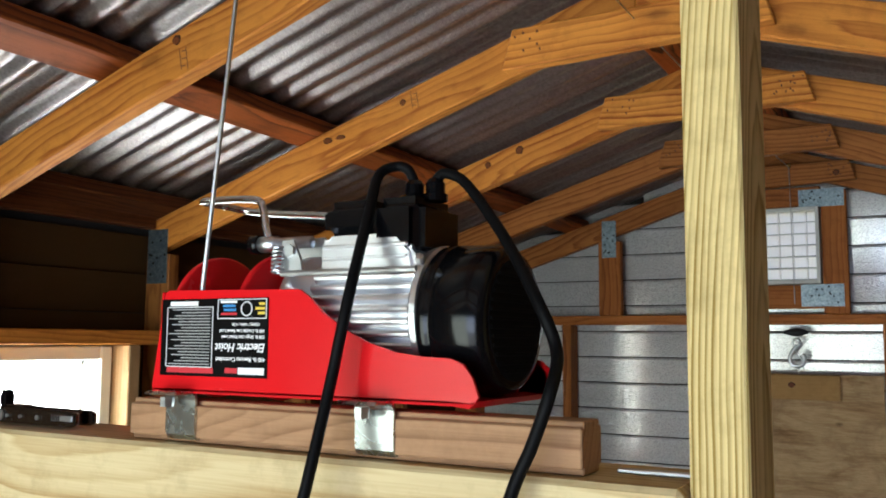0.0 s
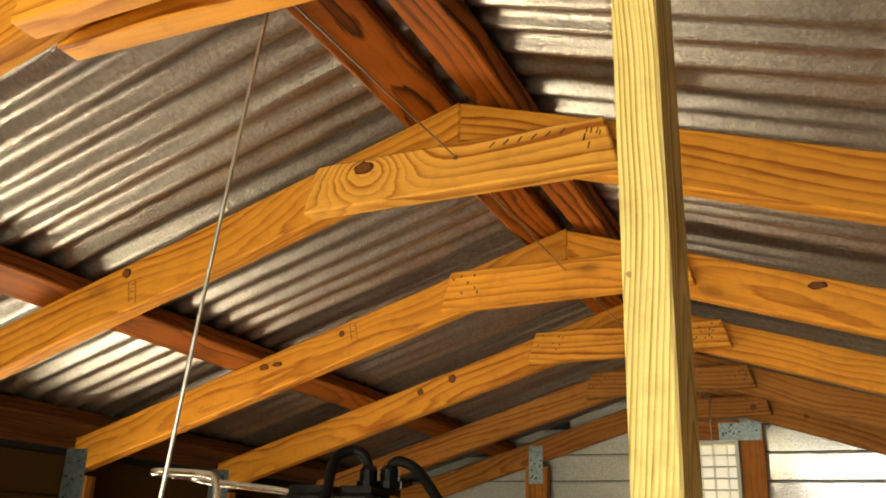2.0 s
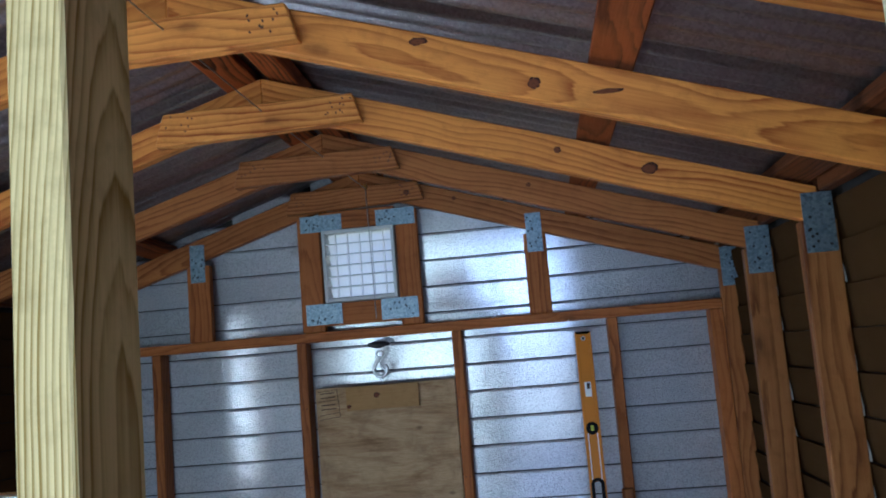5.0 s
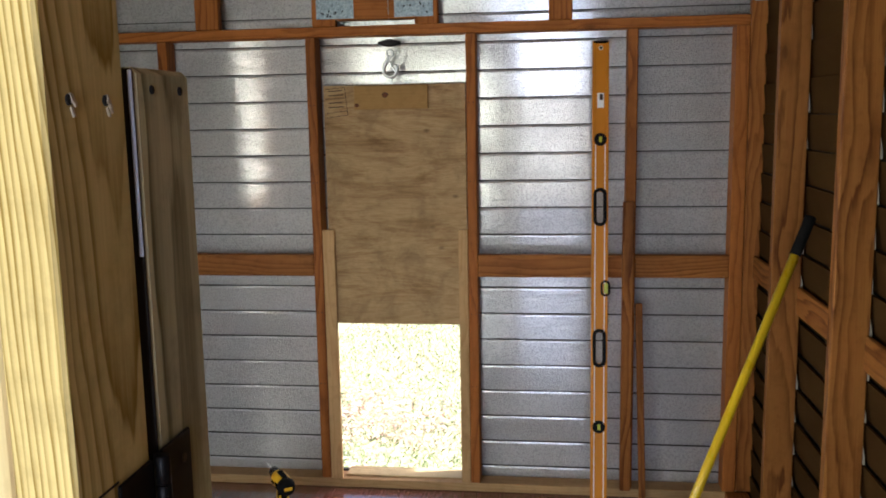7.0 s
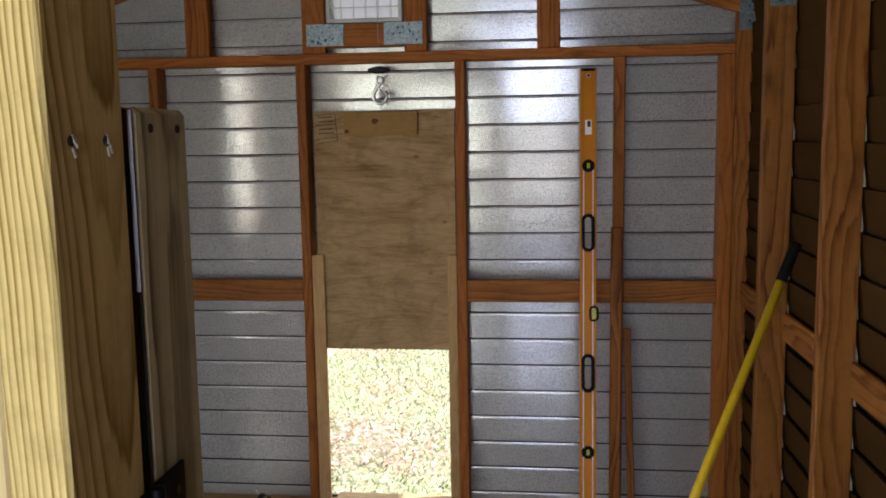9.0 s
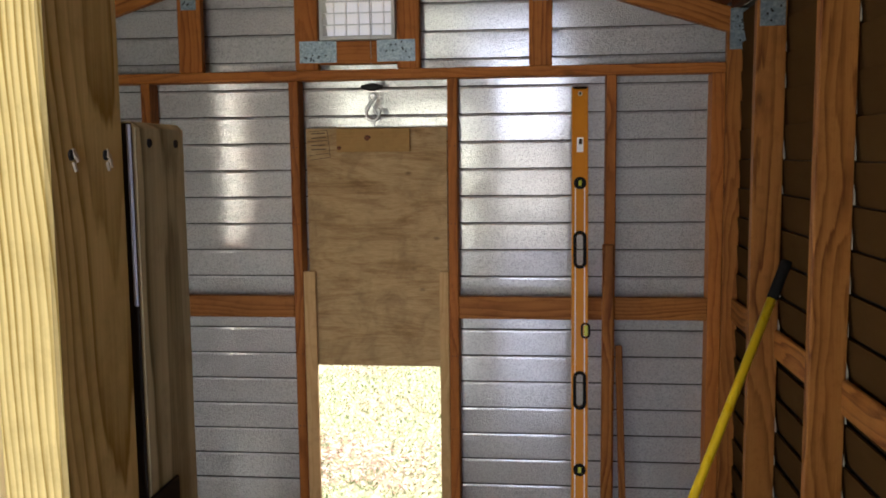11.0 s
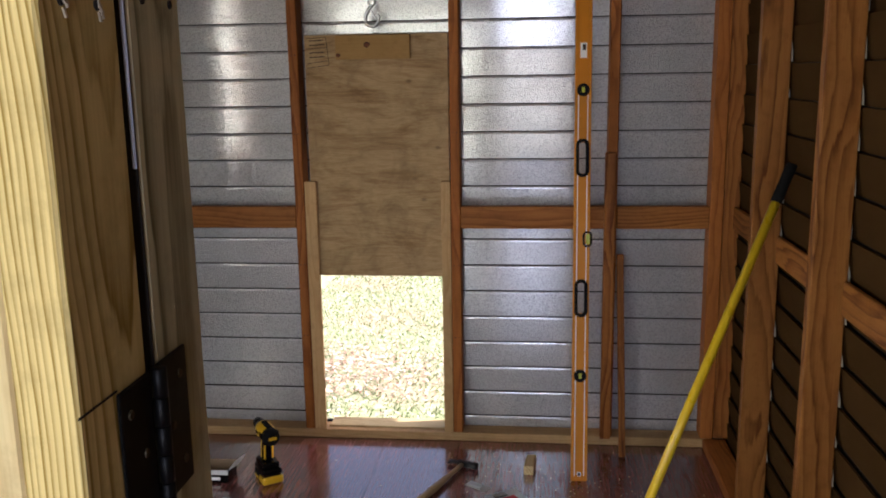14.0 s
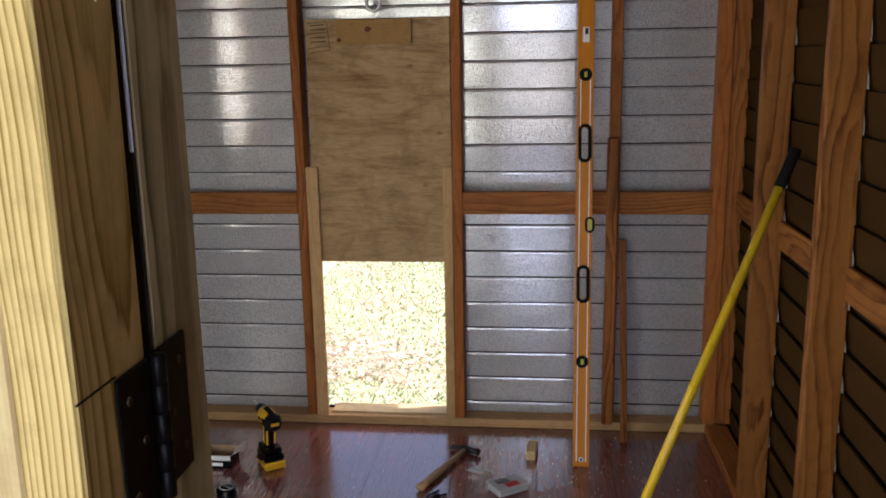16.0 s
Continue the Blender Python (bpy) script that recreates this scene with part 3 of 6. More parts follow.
def roof_sheet(name, side):
    """Corrugated sheets from ridge to eave, waves along the slope; each laps under its neighbour with a lipped edge."""
    wave, amp = 0.0677, 0.0085
    seams = [-2.602 + 0.660 * k for k in range(-4, 6)]
    bm = bmesh.new()
    for y0, y1 in zip(seams, seams[1:]):
        y0 -= 0.045
        cols = int((y1 - y0) / wave * 10)
        rows = []
        for lay in (0.0, 0.0014):
            for s_ in (0.02, 0.55, 1.1, 1.62):
                row = []
                for i in range(cols + 1):
                    f = i / cols
                    y = y0 + (y1 - y0) * f
                    lip = 0.0010 * max(0.0, 1 - (1 - f) * cols / 2.0)
                    if abs(y1 + 0.622) < 0.01:  # this sheet's end sags below its neighbour near the ridge
                        lip += (0.018 if side > 0 else 0.010) * max(0.0, 1 - s_ / 1.2) * max(0.0, 1 - (1 - f) * 0.66 / 0.065)
                    zz = LOW + RAFT + 0.052 + sag(y) - SLOPE * s_ + amp * math.sin(2 * math.pi * y / wave) + lay + 0.005 * (1 - f) - lip
                    row.append(bm.verts.new((RX + side * s_, y, zz)))
                rows.append(row)
        for base in (0, 4):
            for r in range(base, base + 3):
                for i in range(cols):
                    bm.faces.new((rows[r][i], rows[r][i + 1], rows[r + 1][i + 1], rows[r + 1][i]))
        for i in (0, cols):
            for r in range(3):
                edge = bm.faces.new((rows[r][i], rows[r + 1][i], rows[r + 5][i], rows[r + 4][i]))
                for e in edge.edges:
                    e.smooth = False
    ob = part(name, bm, ROOF_METAL, None, "", None, True)
    return tagged(ob, "underside of galvanised corrugated roof sheets", "ceiling", kind="structure")


roof_sheet("ceiling_left", -1)
roof_sheet("ceiling_right", 1)
cap = bmesh.new()
cv = [[cap.verts.new((RX + dx, y, LOW + RAFT + 0.075 + sag(y) - SLOPE * abs(dx))) for dx in (-0.16, 0, 0.16)] for y in (FRONT - 0.25, -2.6, 0.28)]
for j in (0, 1):
    for i in (0, 1):
        cap.faces.new((cv[j][i], cv[j][i + 1], cv[j + 1][i + 1], cv[j + 1][i]))
tagged(part("ridge_cap", cap, ROOF_METAL), "folded galvanised ridge cap", "ridge cap", kind="structure")

# purlins on the rafters
for dx, label in ((-0.075, "ridge"), (0.045, "ridge"), (-0.86, "middle"), (0.86, "middle"), (-1.36, "eave"), (1.34, "eave")):
    zz = LOW + RAFT + 0.021 - SLOPE * abs(dx)
    wide = Vector((1, 0, -SLOPE * (1 if dx > 0 else -1)))
    # the eave purlins' pine has the shade there coloured in
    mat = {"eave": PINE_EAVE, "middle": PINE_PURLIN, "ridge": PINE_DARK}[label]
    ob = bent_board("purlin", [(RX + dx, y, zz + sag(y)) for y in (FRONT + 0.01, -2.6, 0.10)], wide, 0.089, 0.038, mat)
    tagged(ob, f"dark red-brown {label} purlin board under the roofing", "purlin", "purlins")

# trusses
TRUSS_Y = [0.0, -0.61, -1.22, -1.83, -2.44, -3.05, -3.66, -4.27, -4.88]


def truss(y, mat, peak, drop):
    """A pair of rafters; y is their front face, peak their meeting line; the right one hangs lower by drop."""
    low = LOW + sag(y) - SLOPE * abs(peak - RX)
    t = thing("roof_truss", "pair of orange pine rafters with a nailed collar board", "roof truss", Matrix.Translation((peak, y, low)), "roof trusses")
    for side in (-1, 1):
        end = 1.40
        bm = bmesh.new()
        d = drop if side > 0 else 0.0
        prof = [(0, -d), (0, RAFT - d), (side * end, RAFT - SLOPE * end - d), (side * end, -SLOPE * end - d)]
        vs = [[bm.verts.new((x, yy, zz)) for x, zz in prof] for yy in (0, 0.038)]
        bm.faces.new(vs[0]), bm.faces.new(vs[1][::-1])
        for i in range(4):
            j = (i + 1) % 4
            bm.faces.new((vs[0][j], vs[0][i], vs[1][i], vs[1][j]))
        bmesh.ops.recalc_face_normals(bm, faces=bm.faces)
        bmesh.ops.bevel(bm, geom=bm.edges[:], offset=0.003, segments=1, affect="EDGES")
        m = along((peak, y, low), (peak + side, y, low - SLOPE), (0, 0, 1))
        m.translation = (peak, y, low)
        bmesh.ops.transform(bm, matrix=m.inverted() @ Matrix.Translation((peak, y, low)), verts=bm.verts)
        part("rafter", bm, mat, t, "", m)
    return t


for y in TRUSS_Y:
    # the two trusses nearest the end wall get darker pine for the dimness there
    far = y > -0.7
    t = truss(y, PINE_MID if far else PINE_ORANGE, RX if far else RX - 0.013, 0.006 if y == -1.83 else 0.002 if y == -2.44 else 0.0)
    if y > -3.2:
        lo, hi = (2.378 if y < -3 else 2.385), 2.474
        front = y - 0.0385
        ox = 0.055 if y < -3 else 0.0
        outline = [(-0.343, lo - 0.020), (-0.318, hi - 0.020), (0.200, hi - 0.018), (0.222, lo - 0.004)]
        if y == -2.44:
            outline = [(-0.319, 2.373), (-0.297, 2.4545), (0.194, 2.459), (0.214, lo - 0.004)]
        bm = prism_bm([(x + ox, zz - 2.43) for x, zz in outline], 0.038)
        bmesh.ops.bevel(bm, geom=bm.edges[:], offset=0.003, segments=1, affect="EDGES")
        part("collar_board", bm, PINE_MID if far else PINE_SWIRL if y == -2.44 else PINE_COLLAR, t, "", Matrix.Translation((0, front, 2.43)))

# knots and nail heads that stand out on the trusses


def knot_wood():
    """A sawn-through knot: red-brown heart with rings, near-black bark round its rim."""
    n = Nodes("knot_wood", 0.5)
    n.set("Specular IOR Level", 0.2)
    sep = n.add("SeparateXYZ")
    n.link(n.add("TexCoord").outputs["Generated"], sep.inputs[0])
    dx, dz = (n.math("MULTIPLY", n.math("SUBTRACT", sep.outputs[i], 0.46), 2.0) for i in (0, 2))
    r = n.math("SQRT", n.math("ADD", n.math("MULTIPLY", dx, dx), n.math("MULTIPLY", dz, dz)))
    r = n.math("ADD", r, n.math("MULTIPLY", n.math("SUBTRACT", n.noise(n.coords((1, 1, 1), 3.0), 140, 3), 0.5), 0.35))
    ring = n.math("MULTIPLY", n.math("FRACT", n.math("MULTIPLY", r, 5.0)), 0.35)
    col = n.mix(ring, (0.17, 0.050, 0.014), (0.06, 0.016, 0.005))
    core = n.ramp(r, [(0.0, (0.7,)), (0.2, (0.0,)), (0.62, (0.1,)), (0.85, (0.9,)), (1.0, (1.0,))])
    n.color(n.mix(core, col, (0.030, 0.009, 0.004)))
    return n.mat


KNOT = knot_wood()
NAIL = plain("nail_head", (0.07, 0.024, 0.009), 0.7, 0.0)
trusses = sorted([o for o in scene.objects if o.name.startswith("roof_truss")], key=lambda o: -o.matrix_basis.translation.y)


def disc(name, host, x, y, zz, rx_, rz_, mat):
    bm = bmesh.new()
    bmesh.ops.create_circle(bm, cap_ends=True, segments=16, radius=1.0)
    r = random.Random(int(x * 977 + zz * 131))
    for v in bm.verts:
        f = r.uniform(0.85, 1.12)
        v.co = Vector((v.co.x * rx_ * f, 0, v.co.y * rz_ * f))
    ex = bmesh.ops.extrude_face_region(bm, geom=bm.faces[:])
    bmesh.ops.translate(bm, vec=(0, -0.0006, 0), verts=[e for e in ex["geom"] if isinstance(e, bmesh.types.BMVert)])
    bmesh.ops.recalc_face_normals(bm, faces=bm.faces)
    part(name, bm, mat, host, "", Matrix.Translation((x, y, zz)))


for k, x, zz, rx_, rz_, front in ((4, -0.206, 2.4385, 0.0185, 0.0115, 1), (4, -0.725, 2.322, 0.011, 0.010, 0), (2, -0.595, 2.341, 0.013, 0.013, 0), (2, -0.700, 2.305, 0.010, 0.010, 0),
                                  (4, 0.670, 2.290, 0.011, 0.009, 0), (3, 0.665, 2.252, 0.012, 0.012, 0), (2, 0.948, 2.182, 0.022, 0.015, 0), (2, 0.72, 2.255, 0.009, 0.009, 0),
                                  (3, -0.62, 2.34, 0.008, 0.008, 0), (3, -0.84, 2.27, 0.014, 0.008, 0), (3, -0.80, 2.275, 0.016, 0.006, 0), (5, -0.11, 2.462, 0.010, 0.009, 1), (5, 0.66, 2.30, 0.012, 0.010, 0),
                                  (0, 0.155, 2.41, 0.012, 0.012, 1), (0, 0.34, 2.375, 0.008, 0.008, 0), (1, 0.64, 2.285, 0.008, 0.008, 0), (3, 0.45, 2.36, 0.02, 0.008, 0), (3, 0.80, 2.22, 0.03, 0.005, 0)):
    y = TRUSS_Y[k] - (0.0386 if front else 0.0)
    disc("knot", trusses[k], x, y, zz, rx_, rz_, KNOT)
rn = random.Random(21)
nail_me = mesh_of("nail", box_bm(0.0058, 0.0034, 0.0012, 0), NAIL)
for k in range(6):
    for side_x, count in ((-0.27, 7), (0.165, 11)):
        if k == 4:
            continue
        for _ in range(count):
            x, zz = side_x + rn.uniform(-0.045, 0.035), rn.uniform(2.40, 2.446)
            q = new("nail", nail_me)
            q.parent = trusses[k]
            q.matrix_basis = trusses[k].matrix_basis.inverted() @ Matrix.Translation((x, TRUSS_Y[k] - 0.0390, zz)) @ pose(0, 0, 0, 90, rn.uniform(40, 110), 0)
# the front collar board: a row of slanting nail gashes and a cluster at its end
for i in range(13):
    if i < 6:
        x, zz, l, lean = 0.020 + 0.0224 * i, 2.4415 + 0.0007 * i, 0.012, 42
    else:
        x, zz, l, lean = rn.uniform(0.164, 0.190), rn.uniform(2.410, 2.442), rn.uniform(0.008, 0.014), 80
    part("nail_gash", box_bm(l, 0.0020, 0.0012, 0), NAIL, trusses[4], "", Matrix.Translation((x, TRUSS_Y[4] - 0.0388, zz)) @ pose(0, 0, 0, 90, 0, 0) @ pose(0, 0, 0, 0, 0, lean + rn.uniform(-8, 8)))
disc("rope_hole", trusses[4], -0.041, TRUSS_Y[4] - 0.0386, 2.4295, 0.0035, 0.0040, NAIL)
STAMP = plain("grade_stamp", (0.16, 0.06, 0.02), 0.8)
for k, x, zz in ((4, -0.705, 2.285), (3, -0.588, 2.344)):
    for dx in (-0.008, 0.008):
        part("grade_stamp", box_bm(0.042, 0.0016, 0.0006, 0), STAMP, trusses[k], "", along((x + dx - 0.004, TRUSS_Y[k] - 0.0003, zz + 0.020), (x + dx + 0.004, TRUSS_Y[k] - 0.0003, zz - 0.022), (1, 0, 0)))
    for m_ in range(3):
        zc = zz + 0.013 - 0.014 * m_
        part("grade_stamp", box_bm(0.010, 0.0020, 0.0006, 0), STAMP, trusses[k], "", along((x - 0.005, TRUSS_Y[k] - 0.0003, zc), (x + 0.005, TRUSS_Y[k] - 0.0003, zc), (0, 0, 1)))

# ---- framing of the walls ----
def nail_plate(lo, hi, parent):
    ob = block("nail_plate", lo, hi, PLATE_METAL, parent, "toothed galvanised nail plate", 0.0004)
    return ob


def stud(lo, hi, mat, label, group):
    t = block("wall_stud", lo, hi, mat, None, "", 0.003)
    return tagged(t, label, "stud", group)


END = "end wall studs"
for x0, x1 in ((-0.952, -0.914), (-0.343, -0.305), (0.286, 0.324), (0.896, 0.934), (1.287, 1.337), (-1.417, -1.367)):
    stud((x0, 0, 0.039), (x1, 0.085, 1.846), PINE_RED, "red-brown pine stud of the end wall", END)
for x0, x1 in ((-0.786, -0.690), (0.602, 0.690)):
    t = stud((x0, 0.0, 1.886), (x1, 0.038, under(x0 if x0 < 0 else x1) + 0.002 + sag(0)), PINE_RED, "short flat gable stud with a nail plate", "gable studs")
    c = (x0 + x1) / 2
    nail_plate((c - 0.031, -0.0025, 2.129), (c + 0.031, -0.0002, 2.285), t)
tp = block("top_plate", (-1.44, 0, 1.847), (1.337, 0.085, 1.885), PINE_RED, None, "", 0.003)
tagged(tp, "red-brown pine top plate across the end wall", "plate", kind="structure")
bp = block("bottom_plate", (-1.36, 0, 0.001), (1.337, 0.085, 0.038), PINE_TAN, None, "", 0.003)
tagged(bp, "pine bottom plate of the end wall on the floor", "plate", kind="structure")
for x0, x1 in ((-1.366, -0.953), (-0.913, -0.344), (0.325, 0.895), (0.935, 1.286)):
    g = block("girt", (x0, 0.001, 0.901), (x1, 0.039, 0.989), PINE_MID, None, "", 0.003)
    tagged(g, "orange pine girt between end wall studs", "girt", "girts")

# right and left wall studs under each truss
for y in TRUSS_Y:
    for side in (-1, 1):
        x0, x1 = (XR, XR + 0.089) if side > 0 else (XL - 0.089, XL)
        if y == 0.0:
            x0, x1 = x0 + side * 0.042, x1 + side * 0.012
        zt = under(x0 if side > 0 else x1) - 0.001
        t = stud((x0, y + 0.001, 0.041), (x1, y + 0.039, zt - 0.03), PINE_STUD if y < -0.5 else PINE_MID, "orange pine side wall stud with a nail plate at its top", "side wall studs")
        nail_plate((x0 + 0.008, y - 0.0025, 1.930), (x0 + 0.083, y - 0.0002, 2.080), t)
for side in (-1, 1):
    x0, x1 = (XR, XR + 0.089) if side > 0 else (XL - 0.089, XL)
    b = block("side_bottom_plate", (x0, FRONT, 0.001), (x1, -0.001, 0.040), PINE_RED, None, "", 0.003)
    tagged(b, "dark pine bottom plate of a side wall", "plate", kind="structure")
    for i, y in enumerate(TRUSS_Y[:-1]):
        y1 = TRUSS_Y[i + 1] + 0.040
        lo, hi = (0.901, 0.989)
        if side < 0 and i == 3:
            continue
        g = block("girt", (x0 + (0.077 if side > 0 else 0.002), y1, lo), (x0 + (0.0925 if side > 0 else 0.020), y - 0.001, hi), PINE_STUD, None, "", 0.003)
        tagged(g, "orange pine girt between side wall studs", "girt", "girts")

# torn pale facing that shows between the studs and the leaning courses
TORN = plain("torn_facing", (0.55, 0.52, 0.46), 0.8, 0, 0.3, 60)
for y in TRUSS_Y[1:4]:
    holder = thing("facing_scraps", "torn pale facing paper behind a side wall stud", "paper", Matrix.Translation((XR + 0.088, y, 0.2)), "facing scraps")
    rt = random.Random(int(-y * 100))
    for k in range(2, 18):
        w, h, zb = rt.uniform(0.003, 0.008), rt.uniform(0.035, 0.07), k * PITCH + 0.006
        if rt.random() < 0.3:
            continue
        part("scrap", prism_bm([(XR + 0.0885, zb), (XR + 0.0885 + w, zb - 0.002), (XR + 0.0885 + w * 0.8, zb + h * 0.4), (XR + 0.0885, zb + h)], 0.0015), TORN, holder, "", Matrix.Translation((0, y + 0.006, 0)))
for x in (-0.324, 0.305):
    for zz in (1.585, 1.280, 0.75, 0.45):
        host = [o for o in scene.objects if o.name.startswith("wall_stud") and abs(o.matrix_basis.translation.x - x) < 0.02 and abs(o.matrix_basis.translation.y) < 0.1][0]
        for dx in (-0.008, 0.008):
            disc("nail", host, x + dx, -0.0002, zz, 0.003, 0.002, NAIL)

# ground outside
gm = bmesh.new()
N = 40
gv = [[gm.verts.new((-60 + 120 * (i / N), -60 + 120 * (j / N), -0.32)) for j in range(N + 1)] for i in range(N + 1)]
for i in range(N):
    for j in range(N):
        gm.faces.new((gv[i][j], gv[i + 1][j], gv[i + 1][j + 1], gv[i][j + 1]))
tagged(part("ground", gm, GROUND), "sunlit grass with dry leaves outside the shed", "ground", kind="structure")

# ---- the partition at the doorway ----
PX0, PX1, PY0, PY1 = 0.322, 0.36, -2.97, -2.881
post = block("post", (PX0, PY0, 0.001), (PX1, PY1, 2.42), PINE_POST, None, "", 0.0025)
tagged(post, "pale new pine post of the inner doorway", "post")
beam = block("partition_beam", (-1.376, PY0 - 0.012, 1.597), (PX0 - 0.002, PY1, 1.686), PINE_PALE, None, "", 0.004)
tagged(beam, "pale pine top beam of the partition", "beam")
pboard = block("partition_board", (0.200, PY0 + 0.004, 0.002), (PX0 - 0.002, PY1, 1.595), PINE_PALE, None, "", 0.002)
tagged(pboard, "pale board of the partition beside the doorway post", "board")
hole_mat = plain("dark_hole", (0.012, 0.010, 0.008), 0.9)
for yy in (-2.946, -2.906):
    part("bolt_hole", lathe_bm([(0, 0.0034), (0.0012, 0.0030)], "X", 9), hole_mat, post, "splintered dark bolt hole", Matrix.Translation((PX1 + 0.0001, yy, 1.55)))
PIN_KNOT = wood("pin_knot", (0.36, 0.24, 0.11), (0.20, 0.12, 0.05), (0.1, 0.05, 0.02), 0.6, 700, 0.9, 0.3, (0.0, 0.0), 0.002)
disc("knot", post, 0.328, PY0 - 0.0001, 2.054, 0.0020, 0.0028, PIN_KNOT)
splinter = plain("torn_fibre", (0.62, 0.54, 0.40), 0.9)
rsp = random.Random(5)
for yy, host, zz, xx in ((-2.946, post, 1.55, PX1), (-2.906, post, 1.55, PX1)):
    for _ in range(5):
        a = rsp.uniform(-1.2, 1.4)
        c = Vector((xx + 0.0010, yy + 0.0035 * math.cos(a), zz + 0.0042 * math.sin(a) - 0.001))
        part("splinter", box_bm(0.0055, 0.0022, 0.0012, 0), splinter, host, "", along(c, c + Vector((0.0008, rsp.uniform(-0.001, 0.002), -0.004)), (0, 1, 0)))
part("notch_line", box_bm(0.046, 0.0012, 0.001, 0), hole_mat, post, "", along((PX1 + 0.0003, -2.969, 1.3195), (PX1 + 0.0003, -2.926, 1.3195), (0, 0, 1)))

# unseen wall, added to keep doorway light off the right side
for lo, hi in (((0.87, PY0, 0.002), (XR - 0.002, PY1, under(1.297) - 0.002)),):
    side_panel = block("wall_partition", lo, hi, PINE_TREATED, None, "", 0.002)
    tagged(side_panel, "unseen wall added beside the inner doorway to darken the right side", "wall", kind="structure")

# back collar board on the truss over the partition
back_collar = prism_bm([(-0.33, -0.05), (-0.29, 0.038), (0.20, 0.038), (0.225, -0.03), (0.21, -0.052)], 0.036)
bmesh.ops.bevel(back_collar, geom=back_collar.edges[:], offset=0.003, segments=1, affect="EDGES")
bc = part("collar_board", back_collar, PINE_COLLAR, None, "", Matrix.Translation((0.02, -3.0115, 2.429)))
tagged(bc, "second pine collar board nailed behind the rafters", "board")

# eave boards closing the gap under the roof, their shade put into the wood colour
for side in (-1, 1):
    x0 = XR + 0.052 if side > 0 else XL - 0.09
    for i, y in enumerate(TRUSS_Y):
        y1 = TRUSS_Y[i + 1] + 0.040 if i + 1 < len(TRUSS_Y) else FRONT + 0.005
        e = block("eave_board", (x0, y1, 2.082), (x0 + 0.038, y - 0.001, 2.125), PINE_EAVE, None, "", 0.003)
        tagged(e, "board closing the eave between trusses, its colour darkened for shade", "board", "eave boards")

# ---- gable vent ----
VENT_GREY = plain("pale_vent_frame", (0.62, 0.62, 0.60), 0.5, 0, 0.06)
thin = Nodes("translucent_vent_plastic", 0.9, 0, (0.97, 0.94, 0.92))
thin.set("Transmission Weight", 0.9), thin.set("IOR", 1.2)
LOUVRE = thin.mat
vx0, vx1, vz0, vz1 = -0.212, 0.086, 2.0, 2.293
vent = thing("gable_vent", "white louvred gable vent glowing with daylight", "vent", Matrix.Translation((-0.06, 0.03, 2.0)))
for lo, hi in (((vx0, -0.004, vz0), (vx0 + 0.014, 0.10, vz1)), ((vx1 - 0.014, -0.004, vz0), (vx1, 0.10, vz1)),
               ((vx0 + 0.0141, -0.004, vz0), (vx1 - 0.0141, 0.10, vz0 + 0.014)), ((vx0 + 0.0141, -0.004, vz1 - 0.014), (vx1 - 0.0141, 0.10, vz1))):
    block("frame", lo, hi, VENT_GREY, vent, "", 0.002)
row_h = (vz1 - vz0 - 0.028) / 6
for k in range(6):
    zb = vz0 + 0.014 + row_h * k
    lumber("slat", (vx0 + 0.015, 0.020, zb + 0.002), (vx1 - 0.015, 0.020, zb + 0.002), (0, 1, 0.15), 0.046, 0.004, VENT_GREY, vent, "", 0.001)
    lumber("louvre", (vx0 + 0.015, 0.068, zb + row_h * 0.5), (vx1 - 0.015, 0.068, zb + row_h * 0.5), (0, 0.045, -row_h * 1.15), 0.068, 0.002, LOUVRE, vent, "translucent louvre blade", 0.0006)
for k in range(1, 6):
    xx = vx0 + (vx1 - vx0) * k / 6
    block("mullion", (xx - 0.0025, 0.024, vz0 + 0.0145), (xx + 0.0025, 0.044, vz1 - 0.0145), LOUVRE, vent, "", 0.0008)
VF = "vent framing boards"
for x0, x1 in ((-0.312, -0.2195), (0.0925, 0.181)):
    b = block("vent_stud", (x0, 0.0, 1.886), (x1, 0.038, 2.352), PINE_RED, None, "", 0.003)
    tagged(b, "flat red-brown board beside the gable vent", "board", VF)
b = block("vent_header", (-0.219, 0.001, 1.907), (0.092, 0.038, 1.996), PINE_RED, None, "", 0.003)
tagged(b, "red-brown board under the gable vent with nail plates", "board", VF)
for x0, x1 in ((-0.293, -0.145), (0.014, 0.164)):
    nail_plate((x0, -0.0028, 1.913), (x1, -0.0003, 1.997), b)
b2 = block("vent_header", (-0.219, 0.001, 2.297), (0.092, 0.038, 2.370), PINE_RED, None, "", 0.003)
tagged(b2, "red-brown board over the gable vent with nail plates", "board", VF)
for x0, x1 in ((-0.297, -0.125), (0.016, 0.175)):
    nail_plate((x0, -0.0028, 2.290), (x1, -0.0003, 2.358), b2)

